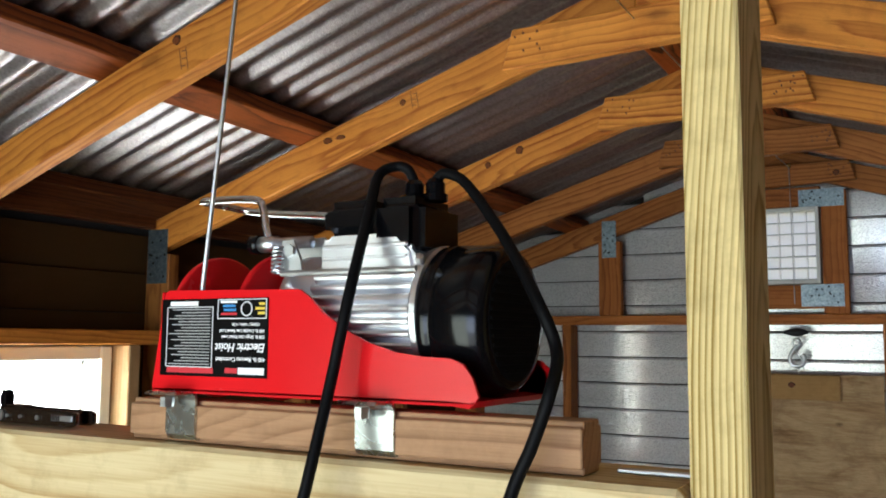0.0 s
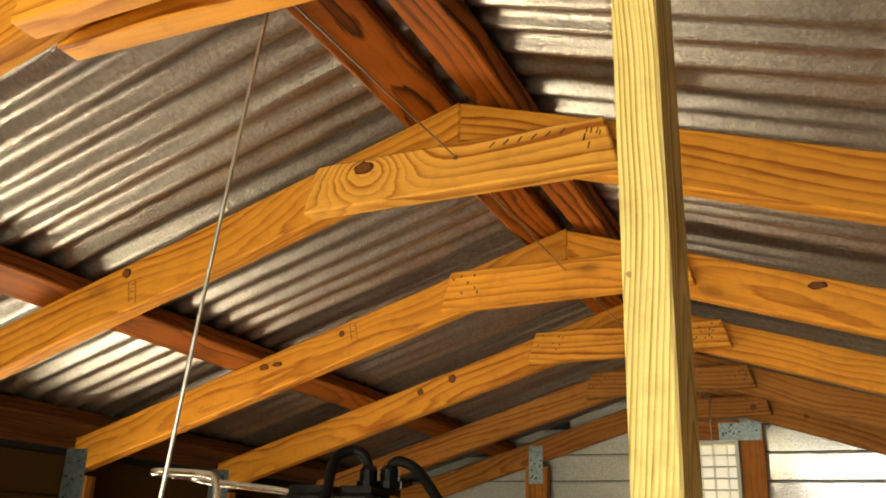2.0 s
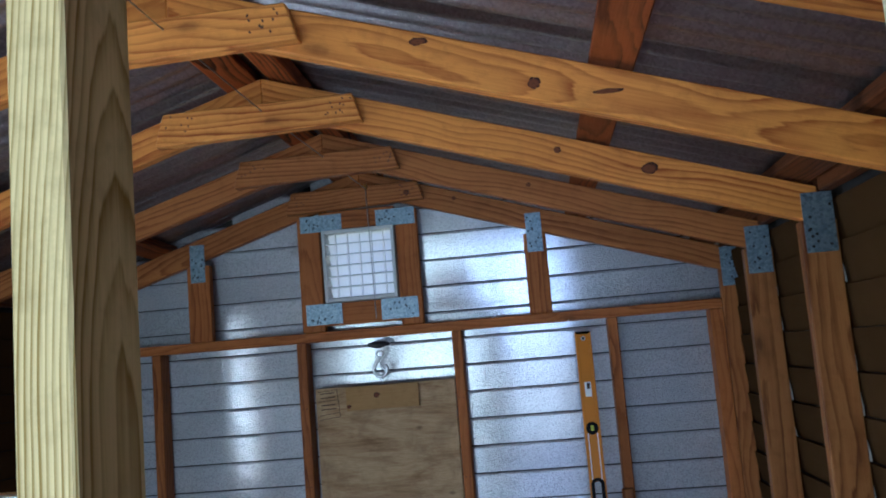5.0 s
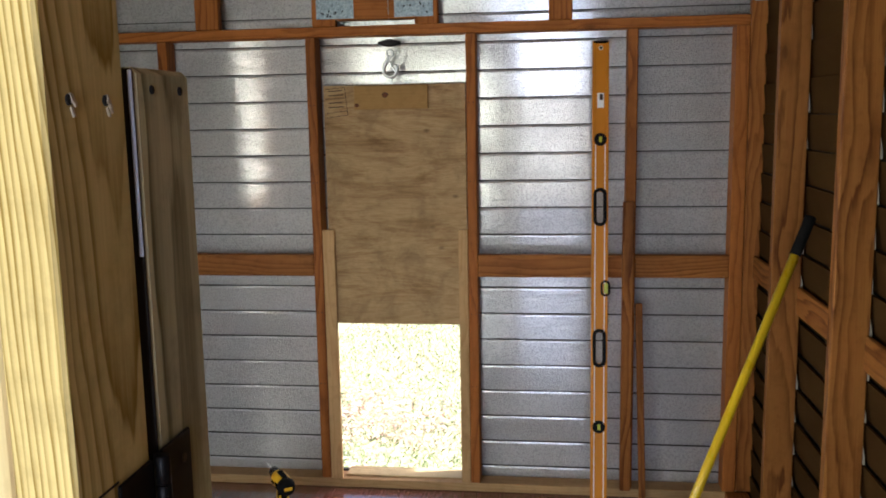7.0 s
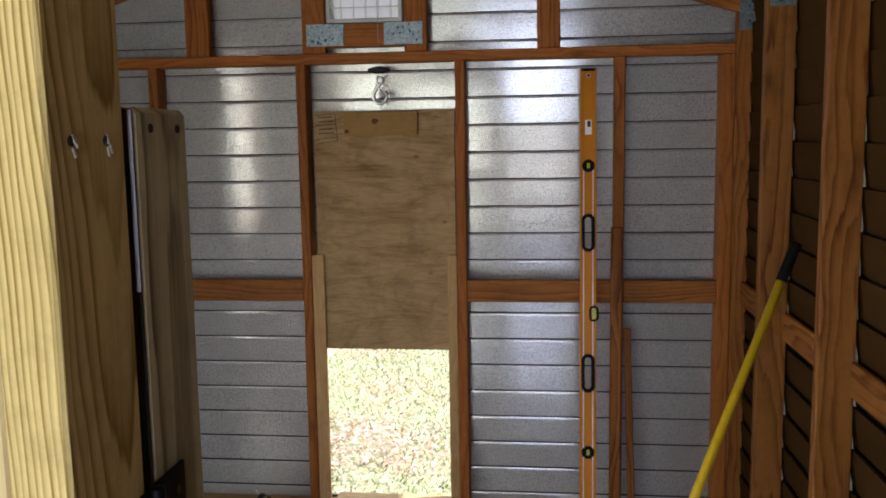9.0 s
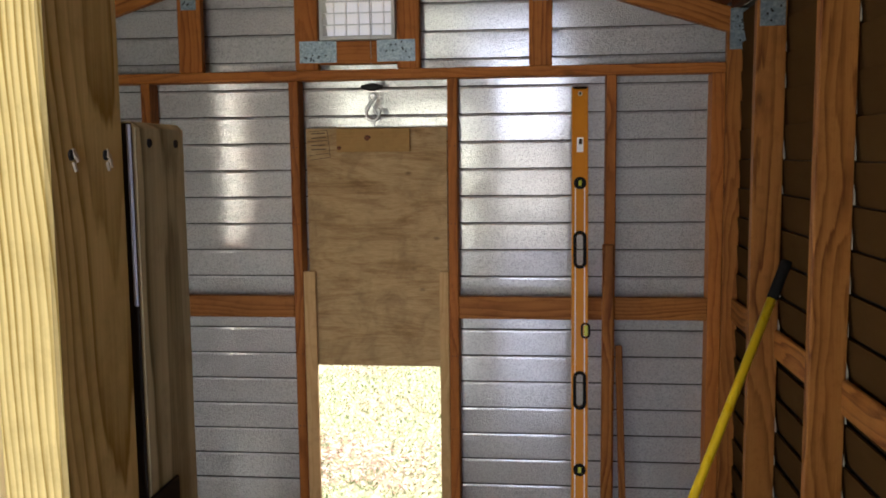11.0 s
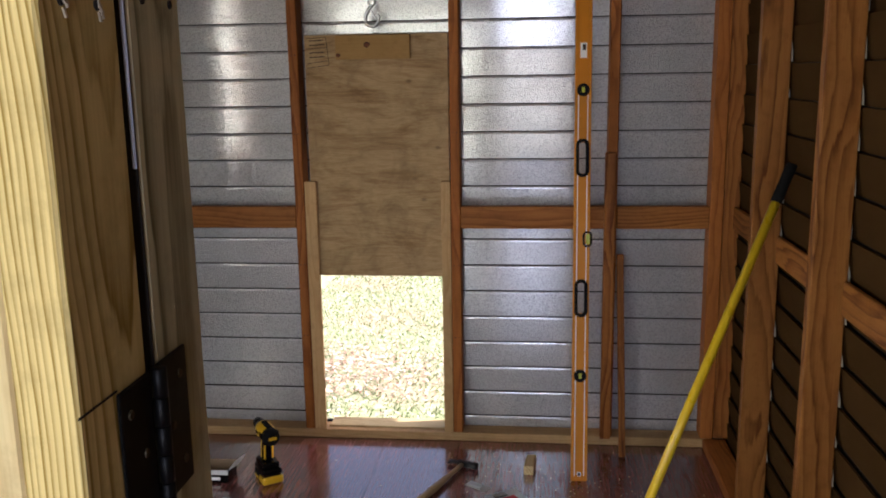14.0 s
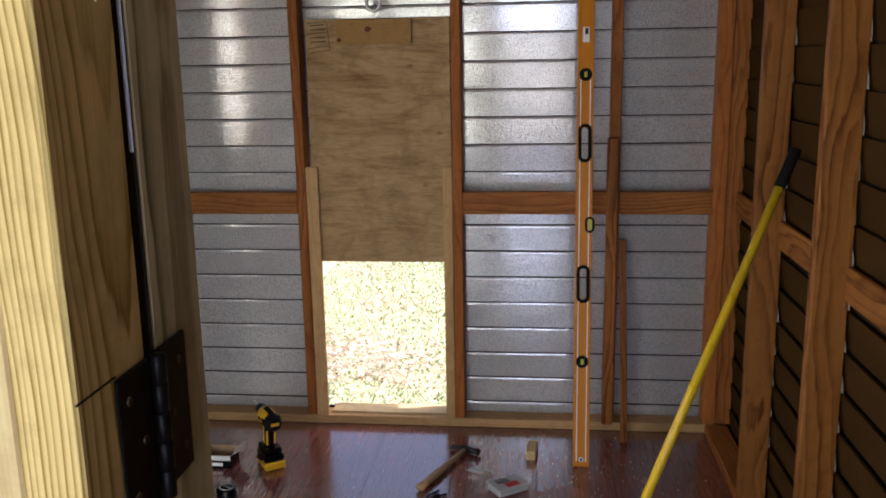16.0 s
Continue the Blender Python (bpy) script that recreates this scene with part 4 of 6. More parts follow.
# teeth marks of the nail plates
tooth = plain("punched_hole", (0.012, 0.013, 0.015), 0.8, 0.0)
tooth_me = mesh_of("tooth", lathe_bm([(-0.0004, 0.0040), (0.0004, 0.0036)], "Z", 9), tooth)
rt = random.Random(7)
for ob in [o for o in scene.objects if o.name.startswith("nail_plate")]:
    dx, dy = max(v.co.x for v in ob.data.vertices), max(v.co.y for v in ob.data.vertices)
    dz = max(v.co.z for v in ob.data.vertices)
    thin = min((dx, 0), (dy, 1), (dz, 2))[1]
    world_m = ob.parent.matrix_basis @ ob.matrix_basis
    face = world_m.to_3x3() @ Vector([1.0 if i == thin else 0.0 for i in range(3)])
    sgn = 1 if face.y < 0 else -1
    other = [i for i in range(3) if i != thin]
    half = (dx, dy, dz)
    for _ in range(9):
        p = Vector((0, 0, 0))
        for i in other:
            p[i] = rt.uniform(-0.8, 0.8) * half[i]
        p[thin] = sgn * (half[thin] + 0.0002)
        wp = world_m @ p
        q = new("tooth_slot", tooth_me)
        q.parent = ob
        q.matrix_basis = world_m.inverted() @ (Matrix.Translation(wp) @ pose(0, 0, 0, 90, 90, 0))

# ---- left window ----
GLASS = Nodes("window_glass", 0.02, 0.0, (1, 1, 1))
GLASS.set("Transmission Weight", 1.0), GLASS.set("IOR", 1.45)
wy0, wy1, wz0, wz1 = WIN
window = thing("window_1", "white framed window in the side wall, bright with daylight", "window", Matrix.Translation((XL - 0.09, (wy0 + wy1) / 2, wz0)), kind="structure")
xw0, xw1 = XL - 0.13, XL - 0.06
for lo, hi in (((xw0, wy0, wz0), (xw1, wy0 + 0.035, wz1)), ((xw0, wy1 - 0.035, wz0), (xw1, wy1, wz1)), ((xw0, wy0 + 0.036, wz0), (xw1, wy1 - 0.036, wz0 + 0.035)), ((xw0, wy0 + 0.036, wz1 - 0.035), (xw1, wy1 - 0.036, wz1))):
    block("window_frame", lo, hi, WINDOW_VINYL, window, "", 0.003)
pane = block("pane", (XL - 0.10, wy0 + 0.035, wz0 + 0.035), (XL - 0.096, wy1 - 0.035, wz1 - 0.035), GLASS.mat, window, "", 0)
pane.visible_shadow = False
rail = block("window_rail", (XL - 0.088, -2.401, 1.761), (XL, -1.832, 1.799), PINE_ORANGE, None, "", 0.003)
tagged(rail, "orange pine rail over the side window", "rail")
jack = block("window_jack_stud", (XL - 0.086, -1.950, 0.041), (XL - 0.002, -1.912, 1.760), PINE_TAN, None, "", 0.003)
tagged(jack, "pale pine jack stud beside the side window", "stud", "side wall studs")
sill = block("window_rail", (XL - 0.088, -2.401, 0.600), (XL, -1.951, 0.638), PINE_ORANGE, None, "", 0.003)
tagged(sill, "orange pine rail under the side window", "rail")

# ---- hatch in the end wall ----
jl = block("hatch_jamb", (-0.302, -0.002, 0.039), (-0.254, 0.017, 1.09), PINE_TAN, None, "", 0.002)
jr = block("hatch_jamb", (0.248, -0.002, 0.039), (0.285, 0.017, 1.09), PINE_TAN, None, "", 0.002)
for j_ob in (jl, jr):
    tagged(j_ob, "narrow pine strip guiding the hatch door", "strip", "hatch guide strips")
th = block("hatch_sill", (-0.247, 0.030, 0.0385), (0.247, 0.122, 0.046), PINE_PALE, None, "", 0.002)
tagged(th, "pale pine sill under the hatch opening", "sill")
DZ0, DZ1 = 0.702, 1.660
hatch = thing("sliding_hatch_door", "raised plywood hatch door hanging from a steel rope", "hatch door", Matrix.Translation((0, 0.025, DZ0)))
block("panel", (-0.281, 0.0185, DZ0), (0.281, 0.030, DZ1), PLYWOOD, hatch, "knotty plywood panel", 0.001)
block("cleat", (-0.155, 0.0, DZ1 - 0.095), (0.137, 0.0184, DZ1 - 0.003), wood("cleat_pine", (0.36, 0.21, 0.07), (0.22, 0.115, 0.034), (0.10, 0.04, 0.015), 0.6, 150, 0.6, 0.3, None, 0.05, 0.3), hatch, "pine cleat screwed along the top edge", 0.002)
for xx, zz, rr in ((-0.031, 1.620, 0.013), (-0.144, 1.582, 0.009)):
    disc("knot", hatch, xx, 0.0253 - 0.0255, zz, rr, rr * 0.85, KNOT)
INK = plain("ink_stamp", (0.05, 0.028, 0.015), 0.8)
for a, b in (((-0.273, -0.002), (-0.195, 0.004)), ((-0.273, -0.040), (-0.192, -0.036)), ((-0.271, -0.096), (-0.187, -0.086)), ((-0.270, -0.113), (-0.185, -0.103)), ((-0.195, 0.004), (-0.185, -0.103))):
    lumber("stamp_line", (a[0], 0.0181, DZ1 - 0.012 + a[1]), (b[0], 0.0181, DZ1 - 0.012 + b[1]), (0, 1, 0), 0.0006, 0.0022, INK, hatch, "", 0)
for k in range(4):
    zz = DZ1 - 0.022 - 0.017 * k - (0.012 if k > 1 else 0)
    lumber("stamp_bar", (-0.262, 0.0182, zz), (-0.205 + 0.004 * (k % 2), 0.0182, zz + 0.003), (0, 1, 0), 0.0006, 0.004, INK, hatch, "", 0)
SHINY = plain("zinc_plated_steel", (0.68, 0.70, 0.71), 0.36, 1.0, 0.1, 60)
part("eye_screw", tube_bm(curve_points([(-0.006, 0.022, DZ1 - 0.02), (-0.006, 0.022, DZ1 + 0.018), (0.004, 0.022, DZ1 + 0.03), (-0.004, 0.022, DZ1 + 0.043), (-0.014, 0.022, DZ1 + 0.03), (-0.007, 0.022, DZ1 + 0.019)], 5), 0.0022, 8), SHINY, hatch, "zinc eye screw", None, True)

# ---- steel rope, hook and stopper ----
ROPE = plain("steel_rope", (0.5, 0.5, 0.5), 0.35, 1.0, 0.3, 300)
rope = thing("hoist_rope", "thin steel rope from the hoist along the ridge to the hatch", "rope", Matrix.Translation((-0.13, -2.95, 1.83)))
part("rope_up", tube_bm([(-0.131, -2.952, 1.80), (-0.098, -2.952, 2.099), (-0.053, -2.962, 2.39), (-0.052, -2.965, 2.425)], 0.0021, 8), ROPE, rope)
part("rope_along", tube_bm([(-0.052, -2.965, 2.430), (-0.041, -2.480, 2.430), (-0.046, -1.872, 2.431), (-0.045, -1.25, 2.434), (-0.03, -0.6, 2.443), (-0.008, -0.047, 2.441)], 0.0016, 6), ROPE, rope)
part("rope_down", tube_bm([(-0.008, -0.047, 2.441), (-0.010, 0.012, DZ1 + 0.16)], 0.0016, 6), ROPE, rope)
hook_t = thing("rope_hook", "zinc hook with a black rubber stopper at the rope's end", "hook", Matrix.Translation((-0.01, 0.012, DZ1 + 0.15)))
stopper = lathe_bm([(-0.044, 0.002), (-0.043, 0.006), (-0.02, 0.012), (-0.008, 0.015), (0.008, 0.015), (0.02, 0.012), (0.043, 0.006), (0.044, 0.002)], "X", 20)
part("stopper", stopper, plain("black_rubber", (0.012, 0.012, 0.013), 0.6), hook_t, "black rubber stopper", Matrix.Translation((-0.010, 0.005, DZ1 + 0.157)), True)
hz = DZ1 + 0.03
ring = [(-0.010 + 0.013 * math.cos(a), 0.012, hz + 0.088 + 0.013 * math.sin(a)) for a in [k * math.pi / 8 for k in range(17)]]
part("swivel_ring", tube_bm(ring, 0.0052, 8), SHINY, hook_t, "", None, True)
part("hook", tube_bm(curve_points([(-0.008, 0.012, hz + 0.076), (-0.022, 0.012, hz + 0.058), (-0.034, 0.012, hz + 0.034), (-0.030, 0.012, hz + 0.010), (-0.010, 0.012, hz), (0.010, 0.012, hz + 0.009), (0.017, 0.012, hz + 0.032), (0.009, 0.012, hz + 0.044)], 6), 0.0072, 10), SHINY, hook_t, "", None, True)
part("latch", tube_bm([(-0.014, 0.008, hz + 0.062), (0.004, 0.008, hz + 0.030), (0.010, 0.008, hz + 0.020)], 0.0036, 6), SHINY, hook_t)
pul = thing("end_pulley", "small brass eye on the end wall rafter carrying the rope", "pulley", Matrix.Translation((-0.008, -0.045, 2.441)))
BRASS = plain("brass", (0.45, 0.30, 0.10), 0.35, 1.0)
part("wheel", lathe_bm([(-0.005, 0.010), (-0.002, 0.008), (0.002, 0.008), (0.005, 0.010)], "X", 16), BRASS, pul, "", Matrix.Translation((-0.008, -0.047, 2.449)), True)
part("stem", tube_bm([(-0.008, -0.047, 2.449), (-0.008, -0.038, 2.449)], 0.004, 8), BRASS, pul)

# ---- open inner door with its hinge ----
idoor = thing("inner_door", "treated pine framed door swung open flat behind the partition", "door", Matrix.Translation((0.36, -2.82, 0.02)))
block("stile", (0.271, -2.866, 0.03), (0.359, -2.779, 1.572), PINE_TREATED, idoor, "", 0.004)
block("stile", (-0.50, -2.866, 0.03), (-0.411, -2.779, 1.572), PINE_TREATED, idoor, "", 0.004)
for zz in (0.03, 0.76, 1.483):
    block("rail", (-0.410, -2.866, zz), (0.270, -2.779, zz + 0.088), PINE_TREATED, idoor, "", 0.003)
for yy in (-2.842, -2.798):
    part("bolt_hole", lathe_bm([(0, 0.0032), (0.0012, 0.0028)], "X", 9), hole_mat, idoor, "dark bolt hole", Matrix.Translation((0.3591, yy, 1.558)))
# pale blue non-metal colour paints the bright line of light at this edge
block("metal_strip", (0.3560, -2.8690, 1.450), (0.3589, -2.8673, 1.570), plain("painted_glint", (0.72, 0.80, 1.0), 0.35, 0.0), idoor, "edge strip with its bright glint painted pale blue", 0.0006)
# dark strip added to fill the door gap with shade
block("seal_strip", (0.330, -2.8671, 0.05), (0.3588, -2.8661, 1.571), SIDING_EDGE, idoor, "added dark strip for the shade in the door gap", 0.001)
SCREW_BRASS = plain("dull_screw_head", (0.07, 0.055, 0.03), 0.5, 0.6)
hinge = thing("butt_hinge", "black butt hinge opened flat between post and door", "hinge", Matrix.Translation((0.361, -2.875, 1.27)))
block("post_leaf", (0.3605, -2.927, 1.216), (0.3632, -2.884, 1.318), BLACK_IRON, hinge, "", 0.0008)
block("door_leaf", (0.3595, -2.868, 1.216), (0.3625, -2.823, 1.318), BLACK_IRON, hinge, "", 0.0008)
for k in range(5):
    part("knuckle", lathe_bm([(0, 0.0048), (0.0005, 0.0054), (0.0197, 0.0054), (0.0202, 0.0048)], "Z", 16), BLACK_IRON, hinge, "", Matrix.Translation((0.3655, -2.876, 1.2155 + 0.0206 * k)), True)
for yy, zz in ((-2.915, 1.300), (-2.898, 1.267), (-2.915, 1.235), (-2.836, 1.300), (-2.852, 1.267), (-2.836, 1.235)):
    part("screw", lathe_bm([(0, 0.0035), (0.0012, 0.003)], "X", 10), SCREW_BRASS, hinge, "", Matrix.Translation((0.3631 if yy < -2.88 else 0.3624, yy, zz)))

# ---- electric hoist on its block ----
RED = plain("red_enamel", (0.66, 0.008, 0.010), 0.24, 0.0, 0.05, 12, 0.0)
RED.node_tree.nodes["Principled BSDF"].inputs["Specular IOR Level"].default_value = 0.24
RED_DULL = plain("red_enamel_underside", (0.60, 0.008, 0.010), 0.6, 0.0, 0.1, 12, 0.0)
RED_DULL.node_tree.nodes["Principled BSDF"].inputs["Specular IOR Level"].default_value = 0.08
BLACKP = plain("black_plastic", (0.0035, 0.0035, 0.004), 0.15, 0.0, 0.15, 30, 0.0)
BLACKP.node_tree.nodes["Principled BSDF"].inputs["Specular IOR Level"].default_value = 0.24
CAST = plain("cast_aluminium", (0.90, 0.91, 0.95), 0.33, 1.0, 0.02, 40, 0.0)
GRILLE_BLACK = plain("matt_black_grille", (0.003, 0.003, 0.003), 0.75, 0, 0.1, 40, 0.0)
GRILLE_BLACK.node_tree.nodes["Principled BSDF"].inputs["Specular IOR Level"].default_value = 0.08
CORD = plain("rubber_cord", (0.0030, 0.0030, 0.0034), 0.55, 0.0, 0.1, 60, 0.05)
CORD.node_tree.nodes["Principled BSDF"].inputs["Specular IOR Level"].default_value = 0.10
STRAP = plain("zinc_strap", (0.58, 0.61, 0.60), 0.27, 1.0, 0.2, 70, 0.05)
HY0, HY1, HC = -2.975, -2.835, -2.905
hoist = thing("electric_hoist", "red electric hoist with silver motor clamped to a wooden block", "hoist", Matrix.Translation((0.0, HC, 1.735)))
side_outline = [(-0.164, 1.7365), (-0.162, 1.733), (0.168, 1.733), (0.172, 1.738), (0.167, 1.752), (0.159, 1.762), (0.148, 1.766), (0.125, 1.767), (0.100, 1.770), (0.075, 1.777),
                (0.050, 1.788), (0.030, 1.801), (0.014, 1.815), (0.004, 1.821), (-0.146, 1.823), (-0.151, 1.820)]
for yy in (HY0, HY1 - 0.003):
    bm = prism_bm(side_outline, 0.003)
    part("side_plate", bm, RED, hoist, "", Matrix.Translation((0, yy, 0)))
base_bm = prism_bm([(-0.163, 1.731), (0.150, 1.731), (0.164, 1.7295), (0.171, 1.735), (0.165, 1.7335), (0.150, 1.7345), (-0.163, 1.7345)], HY1 - HY0)
part("base_plate", base_bm, RED_DULL, hoist, "", Matrix.Translation((0, HY0, 0)))
back_lip = prism_bm([(0.140, 1.733), (0.172, 1.733), (0.176, 1.742), (0.172, 1.754), (0.163, 1.762), (0.140, 1.766)], 0.003)
part("rear_lip", back_lip, RED, hoist, "", Matrix.Translation((0, HY1 - 0.003, 0)))
part("end_plate", box_bm(0.134, 0.088, 0.003, 0.001), RED, hoist, "", along((-0.158, HY0 + 0.003, 1.778), (-0.158, HY1 - 0.003, 1.778), (0, 0, 1)))
for xx in (-0.148, -0.070):
    part("drum_flange", lathe_bm([(-0.002, 0.030), (-0.002, 0.066), (-0.0005, 0.068), (0.0035, 0.068), (0.005, 0.066), (0.005, 0.030)], "X", 48), RED, hoist, "", Matrix.Translation((xx, HC, 1.791)), True)
part("drum", lathe_bm([(-0.145, 0.030), (-0.071, 0.030)], "X", 28), RED, hoist, "", Matrix.Translation((0, HC, 1.791)), True)
for k in range(6):
    coil = [(-0.142 + 0.0046 * k + 0.0046 * a / 16, HC + 0.032 * math.cos(a * math.pi / 8), 1.791 + 0.032 * math.sin(a * math.pi / 8)) for a in range(17)]
    part("rope_turn", tube_bm(coil, 0.0021, 6), ROPE, hoist)
# gearcase between drum and motor
part("gearcase", lathe_bm([(-0.040, 0.020), (-0.038, 0.049), (-0.035, 0.053), (-0.022, 0.053), (-0.020, 0.047), (0.004, 0.047)], "X", 32), CAST, hoist, "", Matrix.Translation((0, HC, 1.802)), True)
part("hub", lathe_bm([(-0.066, 0.011), (-0.050, 0.011), (-0.049, 0.018), (-0.040, 0.018)], "X", 16), plain("dark_steel", (0.10, 0.10, 0.11), 0.4, 1.0), hoist, "", Matrix.Translation((0, HC, 1.802)), True)
# finned motor body
fin_bm = bmesh.new()
NF, PER = 34, 6
ring_a, ring_b = [], []
for k in range(NF * PER):
    a = 2 * math.pi * k / (NF * PER)
    r = 0.0475 if k % PER in (0, 1) else (0.0560 if k % PER in (3, 4) else 0.0545)
    ring_a.append(fin_bm.verts.new((0.000, r * math.cos(a), r * math.sin(a))))
    ring_b.append(fin_bm.verts.new((0.101, r * math.cos(a), r * math.sin(a))))
for k in range(NF * PER):
    j = (k + 1) % (NF * PER)
    fin_bm.faces.new((ring_a[k], ring_a[j], ring_b[j], ring_b[k]))
fin_bm.faces.new(ring_a[::-1]), fin_bm.faces.new(ring_b)
part("motor_body", fin_bm, CAST, hoist, "finned cast aluminium motor body", Matrix.Translation((0, HC, 1.800)))
part("motor_end_ring", lathe_bm([(0.1015, 0.046), (0.102, 0.0565), (0.104, 0.0585), (0.109, 0.0585), (0.1105, 0.056)], "X", 48), CAST, hoist, "", Matrix.Translation((0, HC, 1.800)))
for zz in (1.838, 1.848, 1.858):
    lumber("pad_ridge", (0.006, HC - 0.0415, zz), (0.092, HC - 0.0415, zz), (0, 0, 1), 0.0035, 0.003, CAST, hoist, "", 0.001)
pad = prism_bm([(0.002, 0.0), (0.002, 0.030), (0.008, 0.036), (0.082, 0.036), (0.096, 0.022), (0.100, 0.0)], 0.082)
bmesh.ops.bevel(pad, geom=pad.edges[:], offset=0.004, segments=2, affect="EDGES")
part("motor_pad", pad, CAST, hoist, "", Matrix.Translation((0, HC - 0.041, 1.832)))
part("fan_cover", lathe_bm([(0.111, 0.050), (0.112, 0.0610), (0.114, 0.0622), (0.122, 0.0622), (0.1232, 0.0608), (0.1244, 0.0622), (0.154, 0.0614), (0.164, 0.0592), (0.169, 0.0555), (0.1695, 0.050)], "X", 56), BLACKP, hoist, "glossy black ribbed fan cover", Matrix.Translation((0, HC, 1.796)), True)
part("grille", lathe_bm([(0.1692, 0.0495), (0.1702, 0.0490)], "X", 40), GRILLE_BLACK, hoist, "matt black fan grille", Matrix.Translation((0, HC, 1.796)))
for k in range(13):
    zz = 1.797 - 0.042 + 0.007 * k
    half = math.sqrt(max(0.0, 0.0475 ** 2 - (zz - 1.797) ** 2))
    lumber("grille_bar", (0.1710, HC - half, zz), (0.1710, HC + half, zz), (0, 0, 1), 0.0030, 0.0016, GRILLE_BLACK, hoist, "", 0.0006)
for lo, hi in (((-0.004, HC - 0.036, 1.866), (0.054, HC + 0.034, 1.900)), ((0.0505, HC - 0.040, 1.846), (0.102, HC + 0.036, 1.899))):
    l, w, h = hi[0] - lo[0], hi[1] - lo[1], hi[2] - lo[2]
    bm = box_bm(l, w, h, 0)
    bmesh.ops.bevel(bm, geom=bm.edges[:], offset=0.010, segments=3, affect="EDGES")
    part("switch_box", bm, BLACKP, hoist, "black plastic switch box", Matrix.Translation(((lo[0] + hi[0]) / 2, (lo[1] + hi[1]) / 2, (lo[2] + hi[2]) / 2)))
for xx in (0.070, 0.091):
    part("cable_gland", lathe_bm([(1.899, 0.011), (1.905, 0.011), (1.906, 0.0085), (1.915, 0.0085), (1.919, 0.006)], "Z", 12), BLACKP, hoist, "", Matrix.Translation((xx, HC + 0.005, 0)))
cord1 = curve_points([(0.071, -2.90, 1.915), (0.064, -2.902, 1.929), (0.053, -2.906, 1.932), (0.045, -2.92, 1.922), (0.056, -2.95, 1.885), (0.066, -2.99, 1.815), (0.057, -3.0, 1.746), (0.053, -3.02, 1.676), (0.040, -3.03, 1.60), (0.02, -3.03, 1.45)])
part("power_cord", tube_bm(cord1, 0.0046, 12), CORD, hoist, "black rubber power cord", None, True)
cord2 = curve_points([(0.091, -2.90, 1.913), (0.094, -2.90, 1.920), (0.104, -2.902, 1.922), (0.125, -2.905, 1.910), (0.171, -2.93, 1.861), (0.215, -2.967, 1.809), (0.232, -2.972, 1.773), (0.239, -3.0, 1.747), (0.225, -3.0, 1.709), (0.210, -3.002, 1.674), (0.196, -3.02, 1.60), (0.18, -3.02, 1.45)])
part("control_cord", tube_bm(cord2, 0.0046, 12), CORD, hoist, "black rubber control cord", None, True)
ROD = plain("bright_rod", (0.72, 0.73, 0.74), 0.18, 1.0, 0.08, 60)
arm1 = curve_points([(-0.160, -2.895, 1.913), (-0.158, -2.925, 1.913), (-0.135, -2.926, 1.913), (-0.090, -2.926, 1.910), (-0.080, -2.926, 1.901), (-0.074, -2.926, 1.876), (-0.062, -2.924, 1.868), (-0.036, -2.92, 1.867)], 6)
part("limit_arm", tube_bm(arm1, 0.0036, 10), ROD, hoist, "bent zinc limit arm", None, True)
arm2 = curve_points([(-0.160, -2.895, 1.913), (-0.158, -2.868, 1.912), (-0.125, -2.866, 1.907), (-0.040, -2.868, 1.898), (-0.029, -2.872, 1.890), (-0.024, -2.882, 1.868), (-0.020, -2.890, 1.845)], 6)
part("limit_arm", tube_bm(arm2, 0.0036, 10), ROD, hoist, "bent zinc limit arm", None, True)
part("arm_pivot", lathe_bm([(-0.104, 0.003), (-0.1035, 0.0075), (-0.080, 0.0075), (-0.0795, 0.0055), (-0.04, 0.0055)], "X", 16), SHINY, hoist, "", Matrix.Translation((0.017, -2.925, 1.867)), True)
part("arm_cap", lathe_bm([(-0.110, 0.0035), (-0.1095, 0.0088), (-0.099, 0.0088), (-0.0985, 0.006)], "X", 16), BLACKP, hoist, "", Matrix.Translation((0.017, -2.925, 1.867)), True)
part("arm_bracket", prism_bm([(-0.075, 1.850), (-0.070, 1.878), (-0.040, 1.878), (-0.026, 1.855), (-0.024, 1.845), (-0.05, 1.845)], 0.003), SHINY, hoist, "", Matrix.Translation((0.021, -2.912, -0.006)))
part("arm_bracket", prism_bm([(-0.036, 1.838), (-0.034, 1.866), (-0.022, 1.866), (-0.014, 1.848), (-0.012, 1.838)], 0.003), SHINY, hoist, "", Matrix.Translation((0, -2.952, 0)))
part("pivot_bolt", lathe_bm([(-0.004, 0.006), (0.0, 0.006), (0.001, 0.004)], "Y", 6), SHINY, hoist, "", Matrix.Translation((-0.024, -2.9525, 1.856)))
spring = [(-0.034 + 0.0052 * math.cos(a * 0.8), -2.958 + 0.0052 * math.sin(a * 0.8), 1.836 + 0.00042 * a) for a in range(60)]
part("spring", tube_bm(spring, 0.0010, 5), SHINY, hoist)
part("tie_bolt", tube_bm([(-0.030, -2.957, 1.836), (0.107, -2.957, 1.836)], 0.0026, 8), SHINY, hoist)
part("end_screw", lathe_bm([(0, 0.005), (0.004, 0.005), (0.006, 0.003)], "X", 6), SHINY, hoist, "", Matrix.Translation((0.105, -2.951, 1.844)))
